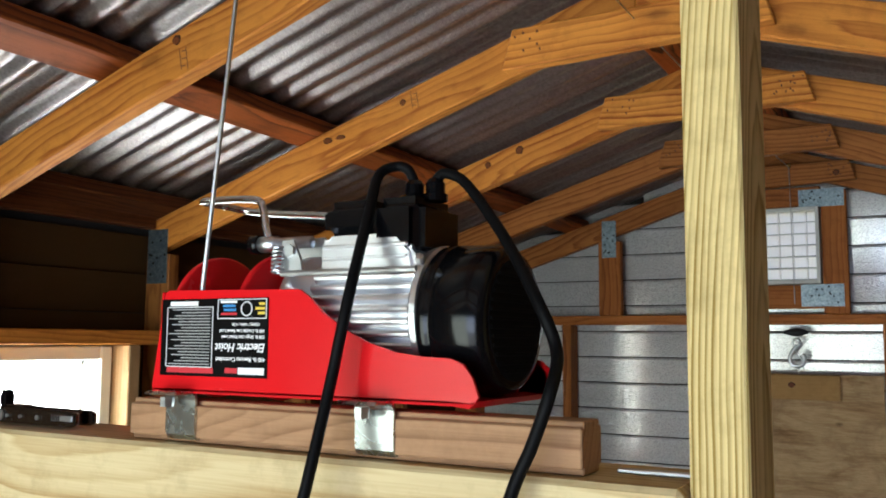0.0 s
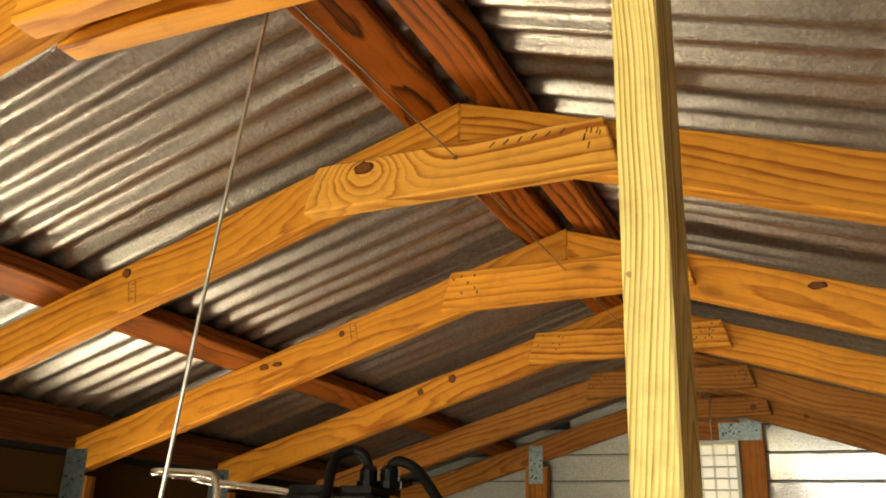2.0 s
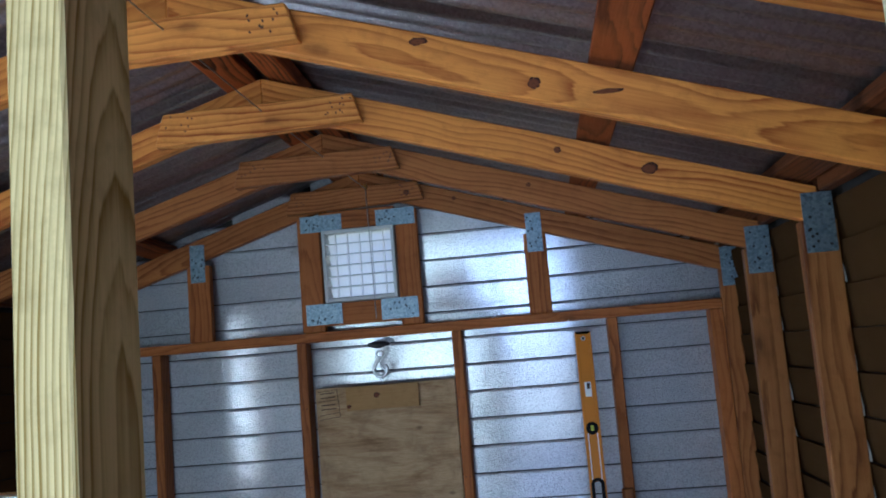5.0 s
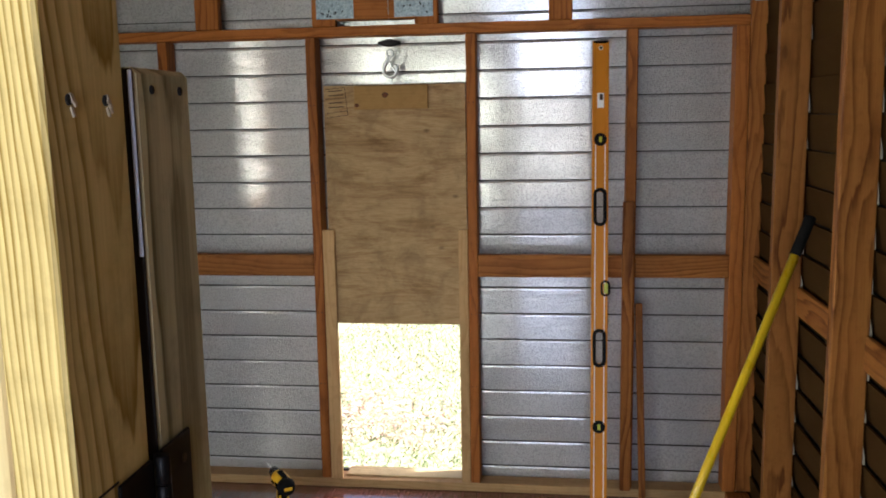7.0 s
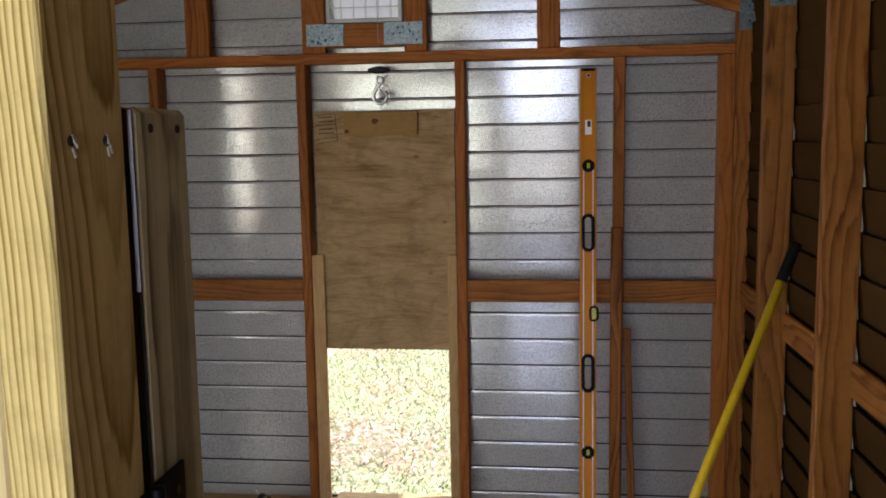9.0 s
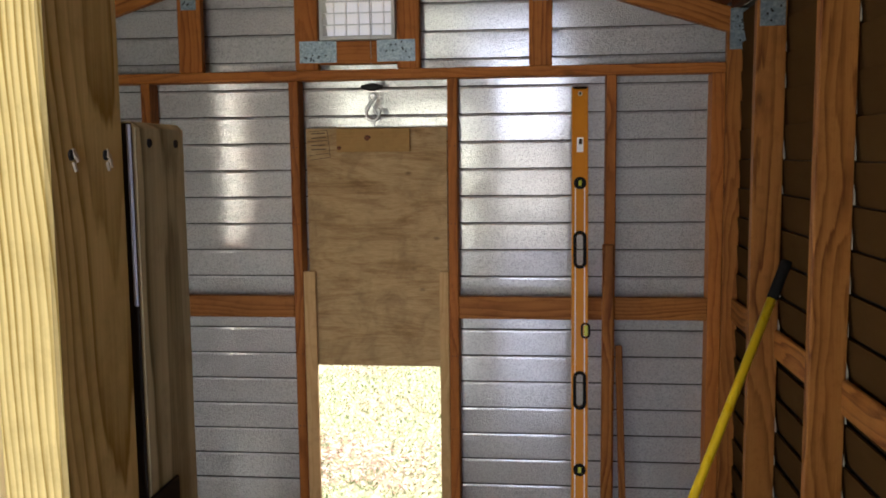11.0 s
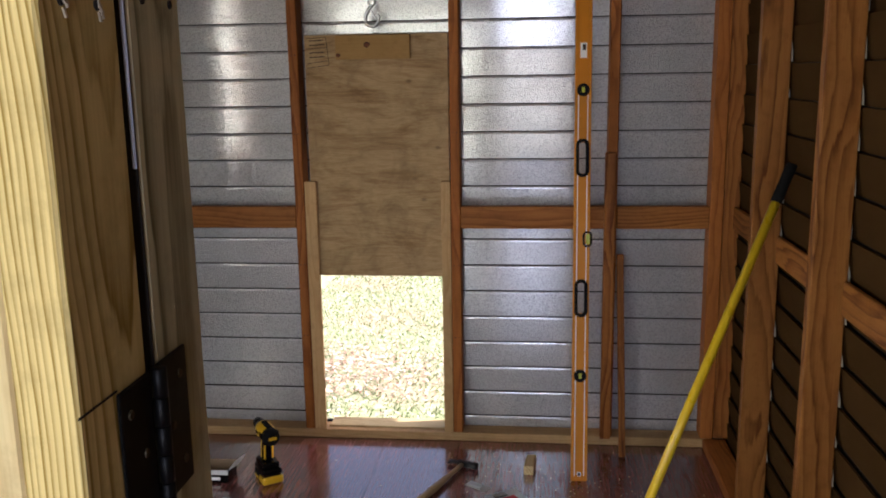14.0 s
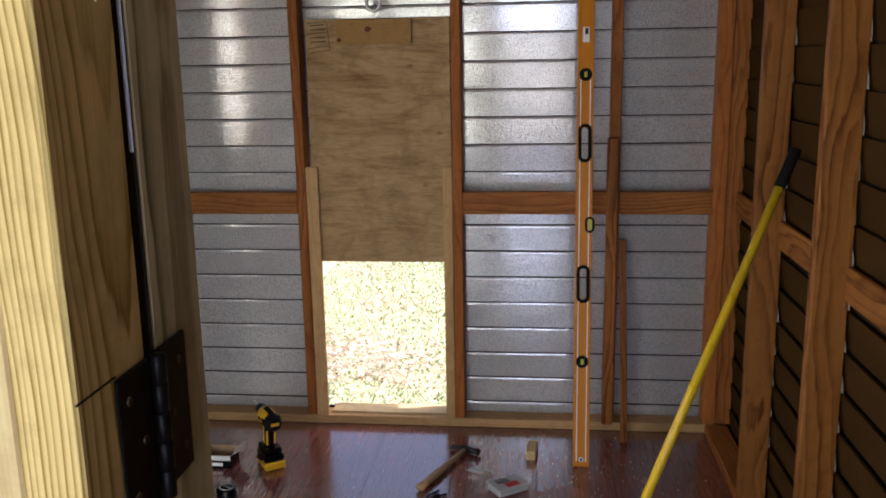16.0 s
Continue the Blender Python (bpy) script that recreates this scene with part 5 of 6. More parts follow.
# strap clamps round the block
for xx in (-0.130, 0.079):
    prof = [(-2.998, 1.7305), (-2.9765, 1.7305), (-2.9735, 1.7285), (-2.9722, 1.725), (-2.9722, 1.700), (-2.9715, 1.694), (-2.968, 1.6895), (-2.960, 1.6878), (-2.948, 1.6872)]
    inner = [(y + 0.0016, zz + 0.0022) if zz < 1.699 else (y + 0.0026, zz + (0.0026 if zz > 1.726 else 0.0)) for y, zz in prof]
    strap = bmesh.new()
    va = [[strap.verts.new((xx + dx, y, zz)) for y, zz in prof + inner[::-1]] for dx in (-0.018, 0.018)]
    cnt = len(va[0])
    for k in range(cnt):
        j2 = (k + 1) % cnt
        strap.faces.new((va[0][k], va[0][j2], va[1][j2], va[1][k]))
    np_ = len(prof)
    for side_v in va:
        for k in range(np_ - 1):
            strap.faces.new((side_v[k], side_v[k + 1], side_v[cnt - 2 - k], side_v[cnt - 1 - k]))
    bmesh.ops.recalc_face_normals(strap, faces=strap.faces)
    part("strap_clamp", strap, STRAP, hoist, "zinc strap clamp under the base")
    part("clamp_bolt", lathe_bm([(1.7195, 0.0058), (1.7235, 0.0062), (1.7280, 0.0062)], "Z", 6), SHINY, hoist, "", Matrix.Translation((xx - 0.002, -2.986, 0)))
    part("strap_clamp", box_bm(0.036, 0.03, 0.003, 0.0008), RED, hoist, "", Matrix.Translation((xx + 0.045, -2.915, 1.7285)))

# label on the hoist, mounted upside down
LABEL_BLACK = plain("label_black", (0.0025, 0.0025, 0.0028), 0.3, 0, 0.05)
LABEL_BLACK.node_tree.nodes["Principled BSDF"].inputs["Specular IOR Level"].default_value = 0.15
LABEL_WHITE = plain("label_white", (0.9, 0.9, 0.9), 0.5, 0, 0.05)
LABEL_GREY = plain("label_fine_print", (0.45, 0.45, 0.45), 0.5, 0, 0.05)
LABEL_RED = plain("label_red", (0.55, 0.02, 0.03), 0.5, 0, 0.05)
LABEL_BLUE = plain("label_blue", (0.05, 0.25, 0.6), 0.5, 0, 0.05)
LABEL_YELLOW = plain("label_yellow", (0.75, 0.55, 0.05), 0.5, 0, 0.05)
LY = HY0 - 0.0006
label = part("label", box_bm(0.126, 0.0684, 0.0008, 0), LABEL_BLACK, hoist, "black warning and rating label, upside down", along((-0.1535, LY, 1.7805), (-0.0275, LY, 1.7805), (0, 0, 1)))


def on_label(u, v):
    """A place on the label, read the right way up: u to the reader's right, v up, from its middle."""
    return (-0.0905 - u, LY - 0.0006, 1.7805 - v)


def bar(u0, u1, v, h, mat=LABEL_WHITE):
    lumber("print_bar", on_label(u0, v), on_label(u1, v), (0, 0, 1), h, 0.0004, mat, hoist, "", 0)


def words(text, u, v, size, mat=LABEL_WHITE, shear=0.0):
    cu = bpy.data.curves.new("words", "FONT")
    cu.body, cu.size, cu.shear, cu.align_x = text, size, shear, "LEFT"
    cu.extrude, cu.offset = 0.0001, size * 0.022
    tmp = new("words", cu)
    me = bpy.data.meshes.new_from_object(tmp.evaluated_get(bpy.context.evaluated_depsgraph_get()))
    bpy.data.objects.remove(tmp)
    me.materials.clear()
    me.materials.append(mat)
    x, y, zz = on_label(u, v)
    part("lettering", me, mat, hoist, f"printed words {text}", Matrix.Translation((x, y - 0.0002, zz)) @ pose(0, 0, 0, 90, 180, 0))


# rating half (to the reader's left) and warning half
bar(-0.060, -0.031, 0.0285, 0.0058)
bar(-0.030, -0.016, 0.0285, 0.0044, LABEL_RED)
words("440 lb. Remote Controlled", -0.061, 0.0170, 0.0051)
words("Electric Hoist", -0.0610, 0.0052, 0.0102, LABEL_WHITE, 0.25)
words("220 lb. Single Line Rated Load", -0.060, -0.0018, 0.0040)
words("440 lb. Double Line Rated Load", -0.060, -0.0070, 0.0040)
words("120VAC / 60Hz / 4.3A", -0.055, -0.0125, 0.0035)
for a, b in (((-0.061, -0.0165), (-0.006, -0.0165)), ((-0.061, -0.033), (-0.006, -0.033)), ((-0.061, -0.0165), (-0.061, -0.033)), ((-0.006, -0.0165), (-0.006, -0.033))):
    lumber("print_line", on_label(*a), on_label(*b), (0, 1, 0), 0.0004, 0.0007, LABEL_WHITE, hoist, "", 0)
for v, u1 in ((-0.021, -0.052), (-0.025, -0.049), (-0.029, -0.053)):
    bar(-0.0595, u1, v, 0.0022, LABEL_YELLOW)
dial = [on_label(-0.039 + 0.006 * math.cos(k * math.pi / 10), -0.0248 + 0.006 * math.sin(k * math.pi / 10)) for k in range(21)]
part("print_dial", tube_bm(dial, 0.0006, 5), LABEL_WHITE, hoist)
for v, u0, u1, mt in ((-0.0205, -0.028, -0.010, LABEL_RED), (-0.0240, -0.027, -0.013, LABEL_BLUE), (-0.0275, -0.026, -0.012, LABEL_BLUE), (-0.031, -0.028, -0.009, LABEL_WHITE)):
    bar(u0, u1, v, 0.0021, mt)
bar(-0.002, 0.054, 0.0290, 0.0048, LABEL_RED)
for k in range(19):
    bar(0.003, 0.0535 - 0.004 * ((k * 7) % 5), 0.0236 - 0.00268 * k, 0.0008, LABEL_GREY)
bar(0.018, 0.052, -0.0300, 0.0040)
for a, b in (((0.000, 0.0260), (0.0555, 0.0260)), ((0.000, -0.0268), (0.0555, -0.0268)), ((0.000, 0.0260), (0.000, -0.0268)), ((0.0555, 0.0260), (0.0555, -0.0268))):
    lumber("print_line", on_label(*a), on_label(*b), (0, 1, 0), 0.0004, 0.0007, LABEL_WHITE, hoist, "", 0)

blk_bm = box_bm(0.446, 0.040, 0.037, 0)
bmesh.ops.bevel(blk_bm, geom=[e for e in blk_bm.edges if abs(e.verts[0].co.x - e.verts[1].co.x) > 0.1], offset=0.0045, segments=2, affect="EDGES")
bmesh.ops.bevel(blk_bm, geom=[e for e in blk_bm.edges if abs(e.verts[0].co.x) > 0.22 and abs(e.verts[1].co.x) > 0.22], offset=0.001, segments=1, affect="EDGES")
wb_ob = part("wooden_block", blk_bm, BLOCK_WOOD, None, "", along((-0.200, -2.9495, 1.7055), (0.252, -2.9495, 1.7055), (0, 1, 0)))
tagged(wb_ob, "weathered brown wooden block lying on the beam under the hoist", "block")
st = block("steel_strip", (0.262, -2.934, 1.6865), (0.318, -2.928, 1.690), SHINY, None, "", 0.001)
tagged(st, "thin bright steel strip lying on the beam", "strip")

# folding tool on the beam
tool = thing("folding_tool", "closed dark steel folding tool lying on the beam", "tool", Matrix.Translation((-0.33, -2.93, 1.687)))
GUN = plain("gunmetal", (0.20, 0.18, 0.16), 0.24, 1.0, 0.2, 80)
for y0, y1 in ((-2.951, -2.9455), (-2.9285, -2.923)):
    hb_ = prism_bm([(-0.4260, 1.6885), (-0.3060, 1.6885), (-0.2990, 1.6911), (-0.2990, 1.7018), (-0.3050, 1.7040), (-0.4140, 1.7055), (-0.4260, 1.7029), (-0.4310, 1.6955)], y1 - y0)
    bmesh.ops.bevel(hb_, geom=hb_.edges[:], offset=0.0012, segments=2, affect="EDGES")
    part("handle", hb_, GUN, tool, "dark anodised handle scale", Matrix.Translation((0, y0, 0)))
block("blade", (-0.4180, -2.9445, 1.6896), (-0.3070, -2.9375, 1.7026), SHINY, tool, "", 0.002)
block("blade", (-0.4140, -2.9365, 1.6896), (-0.3120, -2.9295, 1.7033), GUN, tool, "", 0.002)
for xx, r in ((-0.4180, 0.0060), (-0.4060, 0.0018), (-0.3840, 0.0018), (-0.3560, 0.0026), (-0.3040, 0.0022)):
    part("rivet", lathe_bm([(-0.0015, r), (0, r), (0.0010, r * 0.8)], "Y", 14), SHINY, tool, "", Matrix.Translation((xx, -2.9519, 1.6963)))
block("clip", (-0.3340, -2.9530, 1.6944), (-0.3010, -2.9514, 1.7003), SHINY, tool, "ribbed bright pocket clip", 0.0006)
for k in range(5):
    block("clip_rib", (-0.3330 + 0.003 * k, -2.9537, 1.6948), (-0.3315 + 0.003 * k, -2.9531, 1.7000), GUN, tool, "", 0)
part("plier_arm", prism_bm([(-0.4330, 1.6992), (-0.4240, 1.7037), (-0.4240, 1.7155), (-0.4270, 1.7214), (-0.4320, 1.7222), (-0.4350, 1.7133)], 0.010), BLACKP, tool, "black plier arm", Matrix.Translation((0, -2.942, 0)))
block("spacer", (-0.4200, -2.9450, 1.7033), (-0.3940, -2.9290, 1.7070), GUN, tool, "", 0.001)

# ---- spirit level ----
RUBBER = plain("black_soft_rubber", (0.006, 0.006, 0.006), 0.8, 0, 0.1, 30, 0.05)
RUBBER.node_tree.nodes["Principled BSDF"].inputs["Specular IOR Level"].default_value = 0.15
LV = plain("orange_anodised", (0.58, 0.215, 0.010), 0.42, 0.0, 0.1, 20, 0.05)
LV.node_tree.nodes["Principled BSDF"].inputs["Specular IOR Level"].default_value = 0.2
la, lb = Vector((0.786, -0.325, 0.002)), Vector((0.794, -0.030, 1.797))
level = thing("spirit_level", "long orange spirit level leaning against the end wall", "level", along(la, lb, (1, 0, 0)))
lm = along(la, lb, (1, 0, 0))
LL = (lb - la).length
lz = (lm.to_3x3() @ Vector((0, 0, 1)))
SGN = -1 if lz.y > 0 else 1


def slot_bm(l, w, t, h):
    """A rounded ring: an oblong hand hole's rim."""
    bm = bmesh.new()
    def loop(hl, hw):
        pts = []
        for k in range(24):
            a = 2 * math.pi * k / 24
            x = (hl - hw) * (1 if math.cos(a) >= 0 else -1) + hw * math.cos(a)
            pts.append((x, hw * math.sin(a)))
        return pts
    outer, inner = loop(l / 2, w / 2), loop(l / 2 - t, w / 2 - t)
    v = [[bm.verts.new((x, y, zz)) for x, y in ps] for ps, zz in ((outer, 0), (outer, h), (inner, h), (inner, 0))]
    for r0, r1 in zip(v, v[1:]):
        for k in range(24):
            j = (k + 1) % 24
            bm.faces.new((r0[k], r0[j], r1[j], r1[k]))
    bmesh.ops.recalc_face_normals(bm, faces=bm.faces)
    return bm


def lpart(name, s, u, depth, bm, mat, lab=""):
    """On the level: s metres from its foot, u across, depth proud of its middle."""
    return part(name, bm, mat, level, lab, lm @ Matrix.Translation((s - LL / 2, u, SGN * depth)) @ pose(0, 0, 0, 180 if SGN < 0 else 0))


for s0, s1 in ((0.002, 0.628), (0.742, 1.148), (1.262, LL - 0.002)):
    lpart("body", (s0 + s1) / 2, 0, 0, box_bm(s1 - s0, 0.038, 0.018, 0.001), LV)
for u in (-0.0245, 0.0245):
    lpart("flange", LL / 2, u, 0, box_bm(LL, 0.011, 0.024, 0.001), LV)
for u in (-0.0172, 0.0172):
    lpart("edge_strip", LL * 0.40, u, 0.0112, box_bm(LL * 0.78, 0.0032, 0.0012, 0.0002), LABEL_WHITE, "white stripe")
for s in (0.003, LL - 0.003):
    lpart("end_cap", s, 0, 0, box_bm(0.010, 0.056, 0.025, 0.002), BLACKP if s > 1 else LV)
    lpart("end_hole", s + (0.022 if s < 1 else -0.022), 0, 0.0095, lathe_bm([(0, 0.0085), (0.0025, 0.0085)], "Z", 18), SHINY)
    lpart("end_hole", s + (0.022 if s < 1 else -0.022), 0, 0.0105, lathe_bm([(0, 0.005), (0.0035, 0.005)], "Z", 18), hole_mat)
VIAL = plain("vial_yellow", (0.52, 0.55, 0.06), 0.2, 0, 0.05)
for s in (0.395, 1.455):
    lpart("vial_housing", s, 0, 0.004, lathe_bm([(0, 0.0235), (0.009, 0.0235), (0.011, 0.021)], "Z", 28), RUBBER)
    lpart("vial", s, 0, 0.0152, box_bm(0.020, 0.011, 0.004, 0.001), VIAL, "yellow bubble vial")
lpart("side_vial_housing", 0.905, 0.021, 0.004, slot_bm(0.060, 0.036, 0.008, 0.010), RUBBER)
lpart("side_vial", 0.905, 0.023, 0.0128, box_bm(0.038, 0.014, 0.004, 0.002), VIAL, "yellow bubble vial")


for s in (0.685, 1.205):
    lpart("hand_hole_rim", s, 0, -0.010, slot_bm(0.142, 0.050, 0.0125, 0.026), RUBBER, "black rubber hand hole rim")
lpart("sticker", 1.600, 0, 0.0095, box_bm(0.055, 0.024, 0.001, 0), LABEL_WHITE, "white sticker")
lpart("sticker_print", 1.612, 0.002, 0.0103, box_bm(0.022, 0.012, 0.0006, 0), GUN)

# ---- stick and pole leaning ----
stick = lumber("wood_strip", (0.966, -0.112, 0.004), (0.948, -0.022, 0.806), (1, 0, 0), 0.026, 0.022, PINE_MID, None, "", 0.002)
tagged(stick, "thin pine strip leaning beside the end wall stud", "strip")
sis = block("sister_stud", (0.884, -0.030, 0.039), (0.926, -0.001, 1.20), PINE_MID, None, "", 0.003)
tagged(sis, "second pine piece nailed to the face of an end wall stud", "stud", "end wall studs")
YEL = plain("yellow_fibreglass", (0.72, 0.50, 0.010), 0.3, 0.0, 0.06, 30, 0.03)
pa, pb_ = Vector((0.745, -1.36, 0.012)), Vector((1.297, -1.00, 1.255))
pole = thing("tool_pole", "yellow tool handle with a black grip leaning on the side wall", "pole", Matrix.Translation(pa))
pg = pa + (pb_ - pa) * 0.925
part("handle", tube_bm([pa, pg], 0.0125, 16), YEL, pole, "", None, True)
part("grip", tube_bm([pg - (pb_ - pa) * 0.004, pg + (pb_ - pa) * 0.02, pb_ - (pb_ - pa) * 0.01, pb_], 0.0150, 16), RUBBER, pole, "black rubber grip", None, True)

# ---- things on the floor ----
DY = plain("drill_yellow", (0.75, 0.44, 0.012), 0.4, 0, 0.08, 30, 0.05)
dm = Matrix.Translation((-0.388, -0.395, 0.001)) @ pose(0, 0, 0, 0, 0, 124)
drill = thing("cordless_drill", "yellow and black cordless drill standing on its battery", "drill", dm)


def dpart(name, bm, mat, x, y, zz, tilt=0.0, lab="", smooth=False):
    return part(name, bm, mat, drill, lab, dm @ Matrix.Translation((x, y, zz)) @ pose(0, 0, 0, 0, tilt, 0), smooth)


dpart("battery", box_bm(0.120, 0.076, 0.036, 0.008), RUBBER, 0, 0, 0.0185)
dpart("battery_front", box_bm(0.058, 0.081, 0.030, 0.006), DY, -0.034, 0, 0.0170, 0, "yellow battery front")
dpart("battery_side", box_bm(0.040, 0.0805, 0.012, 0.003), DY, 0.025, 0, 0.0100, 0, "yellow battery band")
dpart("battery_top", box_bm(0.116, 0.076, 0.022, 0.006), BLACKP, -0.004, 0, 0.048)
dpart("foot", box_bm(0.100, 0.066, 0.022, 0.006), BLACKP, 0.0, 0, 0.071)
dpart("grip", box_bm(0.044, 0.036, 0.095, 0.010), BLACKP, -0.004, 0, 0.122, -8)
dpart("grip_panel", box_bm(0.005, 0.0375, 0.078, 0.002), DY, 0.014, 0, 0.122, -8)
dpart("grip_stripe", box_bm(0.004, 0.0375, 0.060, 0.001), DY, -0.020, 0, 0.118, -8)
dpart("trigger", box_bm(0.014, 0.016, 0.030, 0.004), BLACKP, 0.030, 0, 0.150, -8)
dpart("motor_housing", lathe_bm([(-0.046, 0.030), (-0.044, 0.0325), (0.030, 0.0325), (0.045, 0.028)], "X", 24), DY, 0, 0, 0.192, 0, "", True)
dpart("rear_band", lathe_bm([(-0.084, 0.012), (-0.081, 0.024), (-0.072, 0.031), (-0.0465, 0.0325)], "X", 24), RUBBER, 0, 0, 0.192, 0, "", True)
dpart("collar", lathe_bm([(0.045, 0.028), (0.050, 0.027), (0.070, 0.024)], "X", 24), BLACKP, 0, 0, 0.192, 0, "", True)
for k in range(4):
    dpart("vent_slot", box_bm(0.004, 0.067, 0.022, 0.0005), BLACKP, -0.052 + 0.009 * k, 0, 0.194)
dpart("side_print", box_bm(0.034, 0.0658, 0.012, 0.0005), BLACKP, 0.008, 0, 0.192)
dpart("rear_badge", box_bm(0.003, 0.030, 0.012, 0.0008), DY, -0.0835, 0, 0.192, 0, "yellow badge")
dpart("top_rail", box_bm(0.070, 0.022, 0.008, 0.003), RUBBER, -0.012, 0, 0.2235)
dpart("chuck", lathe_bm([(0.070, 0.021), (0.075, 0.022), (0.105, 0.020), (0.118, 0.009)], "X", 20), BLACKP, 0, 0, 0.192, 0, "black chuck", True)
dpart("drill_bit", tube_bm([(0.118, 0, 0), (0.19, 0, 0)], 0.0028, 8), SHINY, 0, 0, 0.192, 0, "bright drill bit")

hammer = thing("claw_hammer", "claw hammer with a wooden handle lying on the floor", "hammer", Matrix.Translation((0.30, -0.36, 0.012)))
h0, h1 = Vector((0.208, -0.570, 0.016)), Vector((0.345, -0.245, 0.016))
hd = (h1 - h0).normalized()
hp = [h0 + hd * d for d in (0.0, 0.05, 0.12, 0.18, 0.24, 0.30, 0.34)]
hr = [0.015, 0.0135, 0.0145, 0.0125, 0.0095, 0.0085, 0.0085]
hb = bmesh.new()
prev = None
hs = hd.cross(Vector((0, 0, 1)))
for p, r in zip(hp, hr):
    rg = [hb.verts.new(p + hs * r * 1.1 * math.cos(k * math.pi / 6) + Vector((0, 0, 1)) * r * 0.9 * math.sin(k * math.pi / 6)) for k in range(12)]
    if prev:
        for k in range(12):
            hb.faces.new((prev[k], prev[(k + 1) % 12], rg[(k + 1) % 12], rg[k]))
    else:
        hb.faces.new(rg[::-1])
    prev = rg
hb.faces.new(prev)
part("handle", hb, wood("hickory", (0.58, 0.41, 0.21), (0.36, 0.21, 0.09), (0.1, 0.05, 0.02), 0.35, 200, 0.4, 0.3), hammer, "varnished wooden handle", None, True)
IRON = plain("forged_iron", (0.06, 0.058, 0.056), 0.4, 1.0, 0.3, 60)
hx = hd.cross(Vector((0, 0, 1))).normalized()
hc = h1
part("head", tube_bm([hc + hx * 0.012, hc + hx * 0.030, hc + hx * 0.034, hc + hx * 0.060], 0.0125, 14), IRON, hammer, "", None, True)
part("neck", box_bm(0.050, 0.026, 0.022, 0.005), IRON, hammer, "", along(hc - hx * 0.026, hc + hx * 0.024, hd))
for s in (-0.007, 0.007):
    part("claw", tube_bm(curve_points([hc - hx * 0.022 + hd * s * 0.7, hc - hx * 0.045 + hd * s, hc - hx * 0.064 + hd * s * 1.2 - Vector((0, 0, 0.006))], 5), 0.0052, 8), IRON, hammer, "", None, True)

off = part("wood_offcut", box_bm(0.105, 0.036, 0.036, 0.001), PINE_PALE, None, "", along((0.598, -0.295, 0.0185), (0.610, -0.190, 0.0185), (1, 0, 0)))
tagged(off, "small pale pine offcut lying on the floor", "offcut")

CLEARP = Nodes("clear_plastic", 0.25, 0.0, (0.80, 0.82, 0.84))
CLEARP.set("Transmission Weight", 0.45), CLEARP.set("IOR", 1.45)
pbx = thing("parts_box", "clear plastic parts box with a red sticker", "box", Matrix.Translation((0.52, -0.535, 0.001)) @ pose(0, 0, 0, 0, 0, 35))
pm = Matrix.Translation((0.52, -0.535, 0.001)) @ pose(0, 0, 0, 0, 0, 35)
part("tray", box_bm(0.125, 0.085, 0.022, 0.006), CLEARP.mat, pbx, "", pm @ Matrix.Translation((0, 0, 0.0112)))
part("lid", box_bm(0.130, 0.090, 0.008, 0.003), CLEARP.mat, pbx, "", pm @ Matrix.Translation((0, 0, 0.0270)))
part("sticker", box_bm(0.050, 0.030, 0.0008, 0), LABEL_RED, pbx, "red sticker", pm @ Matrix.Translation((0.005, -0.020, 0.0318)))
part("screws", box_bm(0.050, 0.030, 0.004, 0.001), GUN, pbx, "", pm @ Matrix.Translation((-0.015, 0.018, 0.0330)))
crd = thing("hardware_packet", "small clear hardware packet with a white card", "packet", Matrix.Translation((0.412, -0.405, 0.001)))
cm = Matrix.Translation((0.412, -0.405, 0.001)) @ pose(0, 0, 0, 0, 0, -32)
part("card", box_bm(0.095, 0.040, 0.0016, 0.0003), plain("packet_card", (0.5, 0.48, 0.45), 0.4), crd, "", cm @ Matrix.Translation((0, 0, 0.001)))
part("blister", box_bm(0.060, 0.028, 0.006, 0.002), CLEARP.mat, crd, "", cm @ Matrix.Translation((-0.01, 0, 0.005)))
for k, (ax, ay, bx_, by) in enumerate(((0.238, -0.615, 0.276, -0.568), (0.262, -0.622, 0.305, -0.592))):
    ob = part("driver_bit", tube_bm([(ax, ay, 0.0062), (bx_, by, 0.0062)], 0.005, 6), BLACKP)
    tagged(ob, "short black driver bit lying on the floor", "bit", "driver bits")
tape = thing("tape_measure", "dark tape measure with a silver disc lying on the floor", "tape measure", Matrix.Translation((-0.462, -0.672, 0.001)))
part("case", lathe_bm([(0, 0.033), (0.003, 0.036), (0.042, 0.036), (0.046, 0.032)], "Z", 24), BLACKP, tape, "", Matrix.Translation((-0.462, -0.672, 0.001)), True)
ringp = [(-0.462 + 0.024 * math.cos(k * math.pi / 12), -0.672 + 0.024 * math.sin(k * math.pi / 12), 0.0475) for k in range(25)]
part("ring_print", tube_bm(ringp, 0.0018, 6), SHINY, tape)
part("bar_print", tube_bm([(-0.478, -0.662, 0.0475), (-0.446, -0.682, 0.0475)], 0.0022, 6), SHINY, tape)
cbox = thing("small_carton", "small open black and white cardboard carton", "carton", Matrix.Translation((-0.575, -0.42, 0.001)))
KRAFT = plain("kraft_board", (0.36, 0.25, 0.15), 0.8)
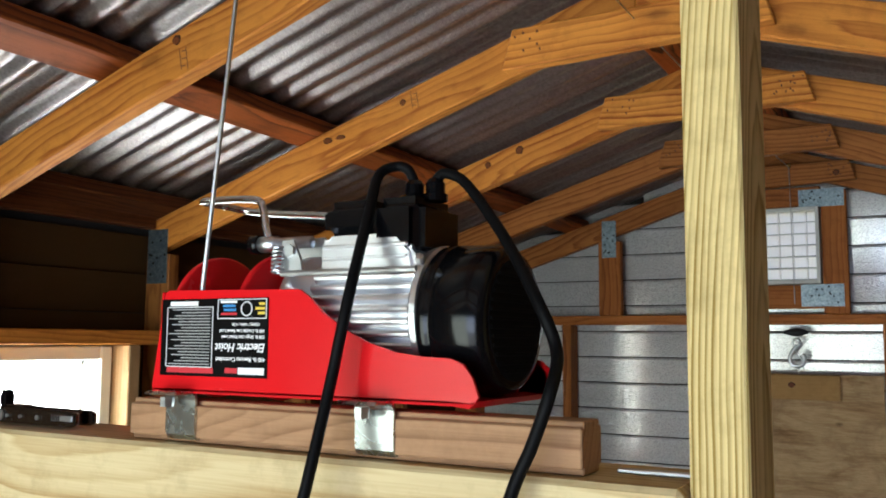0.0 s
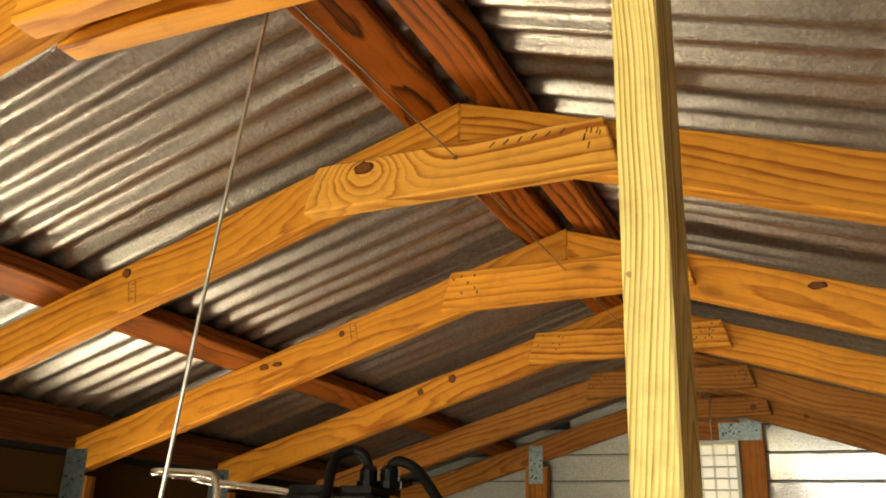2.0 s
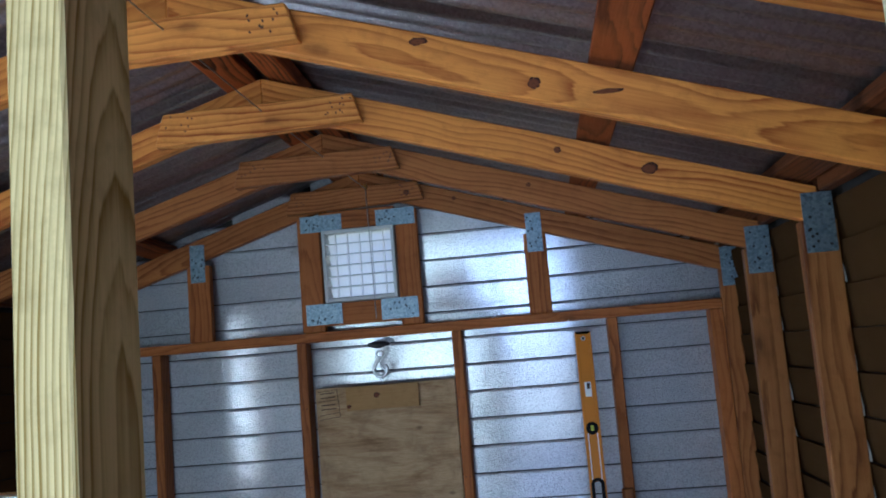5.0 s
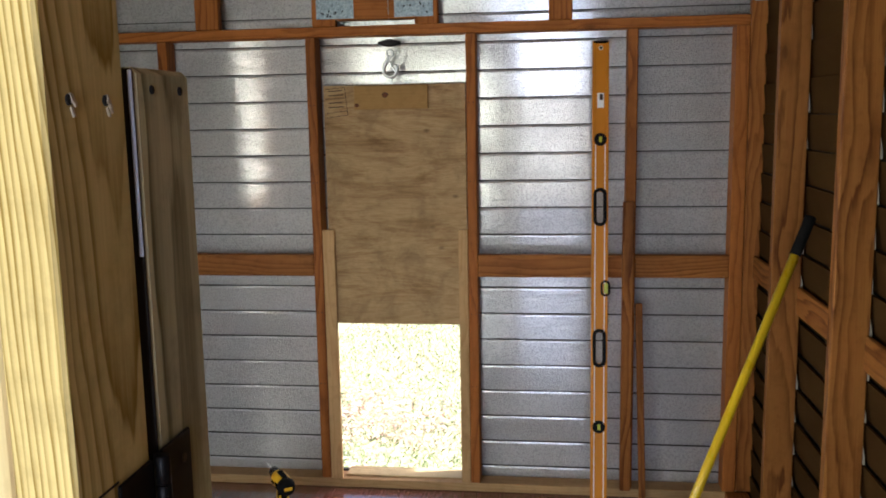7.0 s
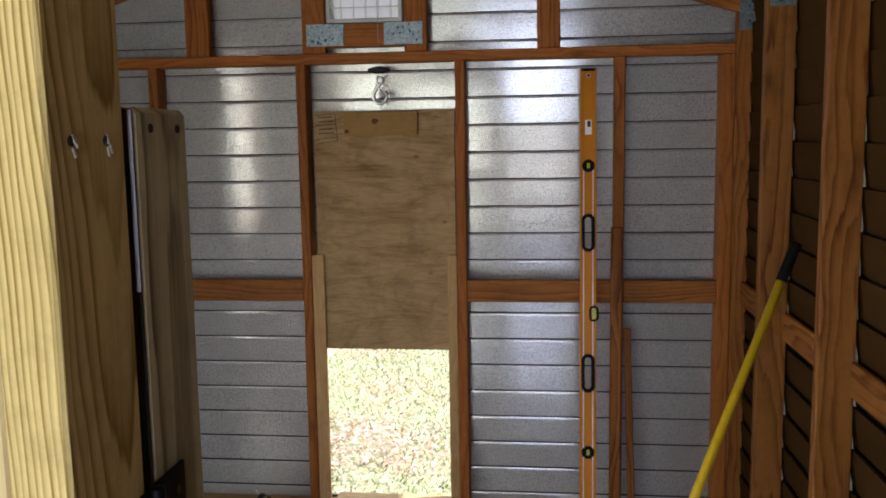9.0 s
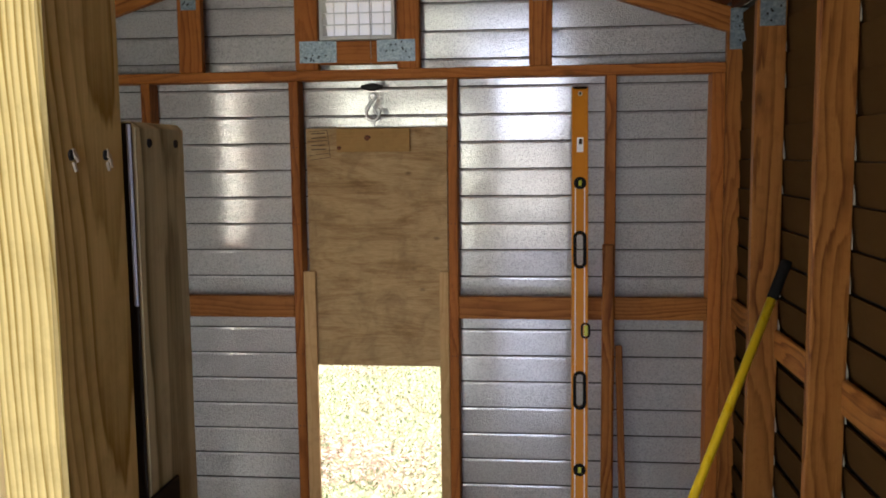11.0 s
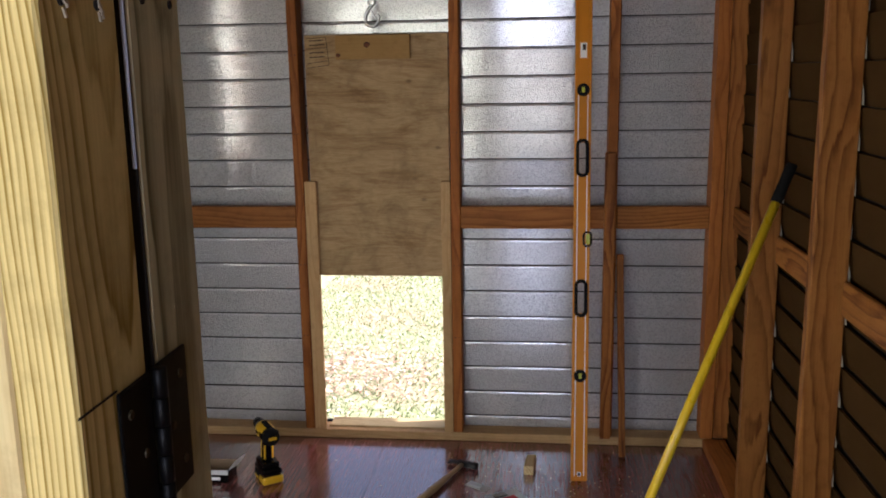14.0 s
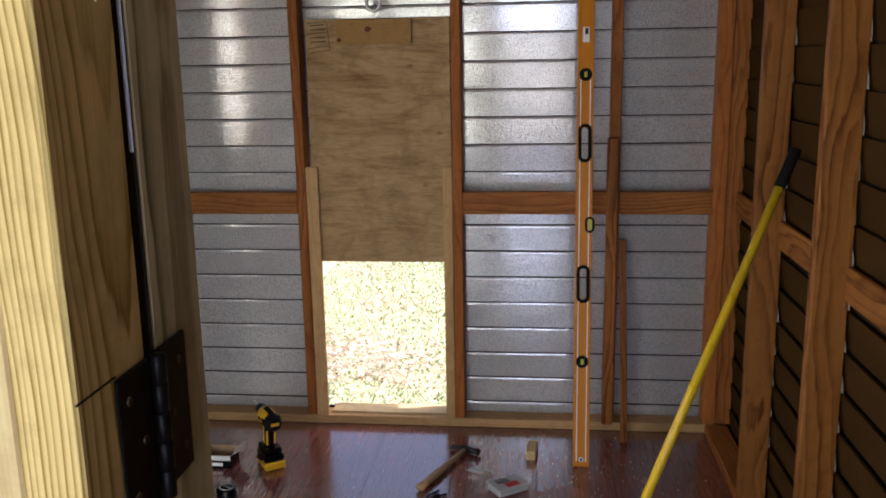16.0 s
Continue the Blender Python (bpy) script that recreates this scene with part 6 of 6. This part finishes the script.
for lo, hi, mt in (((-0.640, -0.445, 0.001), (-0.528, -0.442, 0.052), BLACKP), ((-0.640, -0.350, 0.001), (-0.528, -0.347, 0.052), KRAFT), ((-0.531, -0.4415, 0.001), (-0.528, -0.3505, 0.052), BLACKP),
                   ((-0.640, -0.4415, 0.001), (-0.637, -0.3505, 0.052), KRAFT), ((-0.6365, -0.4415, 0.001), (-0.5315, -0.3505, 0.004), KRAFT)):
    block("side", lo, hi, mt, cbox, "", 0.0005)
block("white_band", (-0.641, -0.4462, 0.034), (-0.529, -0.4452, 0.053), LABEL_WHITE, cbox, "", 0)
block("white_patch", (-0.620, -0.4462, 0.012), (-0.560, -0.4452, 0.024), LABEL_WHITE, cbox, "", 0)
lumber("flap", (-0.528, -0.395, 0.052), (-0.490, -0.395, 0.078), (0, 1, 0), 0.09, 0.002, LABEL_WHITE, cbox, "", 0)
for x, y, r in ((0.70, -0.66, 12), (0.80, -0.64, 40)):
    pc = part("paper_scrap", box_bm(0.075, 0.045, 0.0012, 0), plain("scrap_paper", (0.5, 0.46, 0.40), 0.8), None, "", Matrix.Translation((x, y, 0.0018)) @ pose(0, 0, 0, 0, 0, r))
    tagged(pc, "torn scrap of pale card lying on the floor", "scrap", "scraps")
rs = random.Random(3)
dust = bmesh.new()
for _ in range(260):
    x, y = rs.gauss(0.62, 0.35), rs.gauss(-0.38, 0.16)
    if not -0.9 < x < 1.25 or not -0.9 < y < -0.05:
        continue
    sz = rs.uniform(0.001, 0.0035)
    res = bmesh.ops.create_cube(dust, size=sz)
    bmesh.ops.transform(dust, matrix=Matrix.Translation((x, y, sz * 0.3)) @ pose(0, 0, 0, 0, 0, rs.uniform(0, 90)), verts=res["verts"])
tagged(part("sawdust", dust, plain("sawdust", (0.55, 0.42, 0.26), 0.9)), "pale sawdust crumbs scattered on the floor", "sawdust", kind="stuff")

# ---- grass and leaf litter outside ----
rg_ = random.Random(11)
verts, faces = [], []
for _ in range(16000):
    x, y = rg_.uniform(-1.2, 1.0), rg_.uniform(0.35, 4.6)
    if rg_.random() < 0.9 * math.exp(-((x + 0.55) / 0.45) ** 2 - ((y - 1.70) / 0.4) ** 2):
        continue
    h, a, w = rg_.uniform(0.01, 0.035), rg_.uniform(0, 6.28), rg_.uniform(0.002, 0.004)
    dx, dy, k = math.cos(a) * w, math.sin(a) * w, len(verts)
    lean = rg_.uniform(0.0, 0.04)
    verts += [(x - dx, y - dy, -0.32), (x + dx, y + dy, -0.32), (x + dx * 0.5 - dy / w * lean * 0.4, y + dx / w * lean * 0.4, -0.32 + h * 0.7), (x - dy / w * lean, y + dx / w * lean, -0.32 + h)]
    faces += [(k, k + 1, k + 2), (k, k + 2, k + 3)]
gme = bpy.data.meshes.new("grass")
gme.from_pydata(verts, [], faces)
GR = Nodes("grass_blade", 0.6)
GR.color(GR.ramp(GR.add("NewGeometry").outputs["Random Per Island"], [(0.0, (0.12, 0.22, 0.05)), (0.45, (0.29, 0.36, 0.15)), (1.0, (0.58, 0.58, 0.44))]))
gme.materials.append(GR.mat)
tagged(new("grass", gme), "short sunlit grass outside the hatch", "grass", kind="stuff")
verts, faces = [], []
for leaf_no in range(3000):
    x, y = rg_.uniform(-1.2, 1.0), rg_.uniform(0.4, 4.6)
    if leaf_no > 900:
        x, y = rg_.gauss(-0.55, 0.33), rg_.gauss(1.70, 0.30)
        if y < 0.3:
            continue
    a, l, w, zz = rg_.uniform(0, 6.28), rg_.uniform(0.008, 0.022), rg_.uniform(0.004, 0.009), -0.318 + rg_.uniform(0, 0.03)
    c, sn, k = math.cos(a), math.sin(a), len(verts)
    for u, v, t in ((-l, 0, 0), (0, -w, 0.008), (l, 0, rg_.uniform(0, 0.015)), (0, w, 0.004)):
        verts.append((x + u * c - v * sn, y + u * sn + v * c, zz + t))
    faces += [(k, k + 1, k + 2), (k, k + 2, k + 3)]
lme = bpy.data.meshes.new("leaf_litter")
lme.from_pydata(verts, [], faces)
LF = Nodes("dry_leaf", 0.7)
LF.color(LF.ramp(LF.add("NewGeometry").outputs["Random Per Island"], [(0.0, (0.30, 0.17, 0.11)), (0.5, (0.50, 0.34, 0.25)), (1.0, (0.80, 0.73, 0.66))]))
lme.materials.append(LF.mat)
tagged(new("leaf_litter", lme), "dry brown leaves strewn over the grass outside", "leaves", kind="stuff")
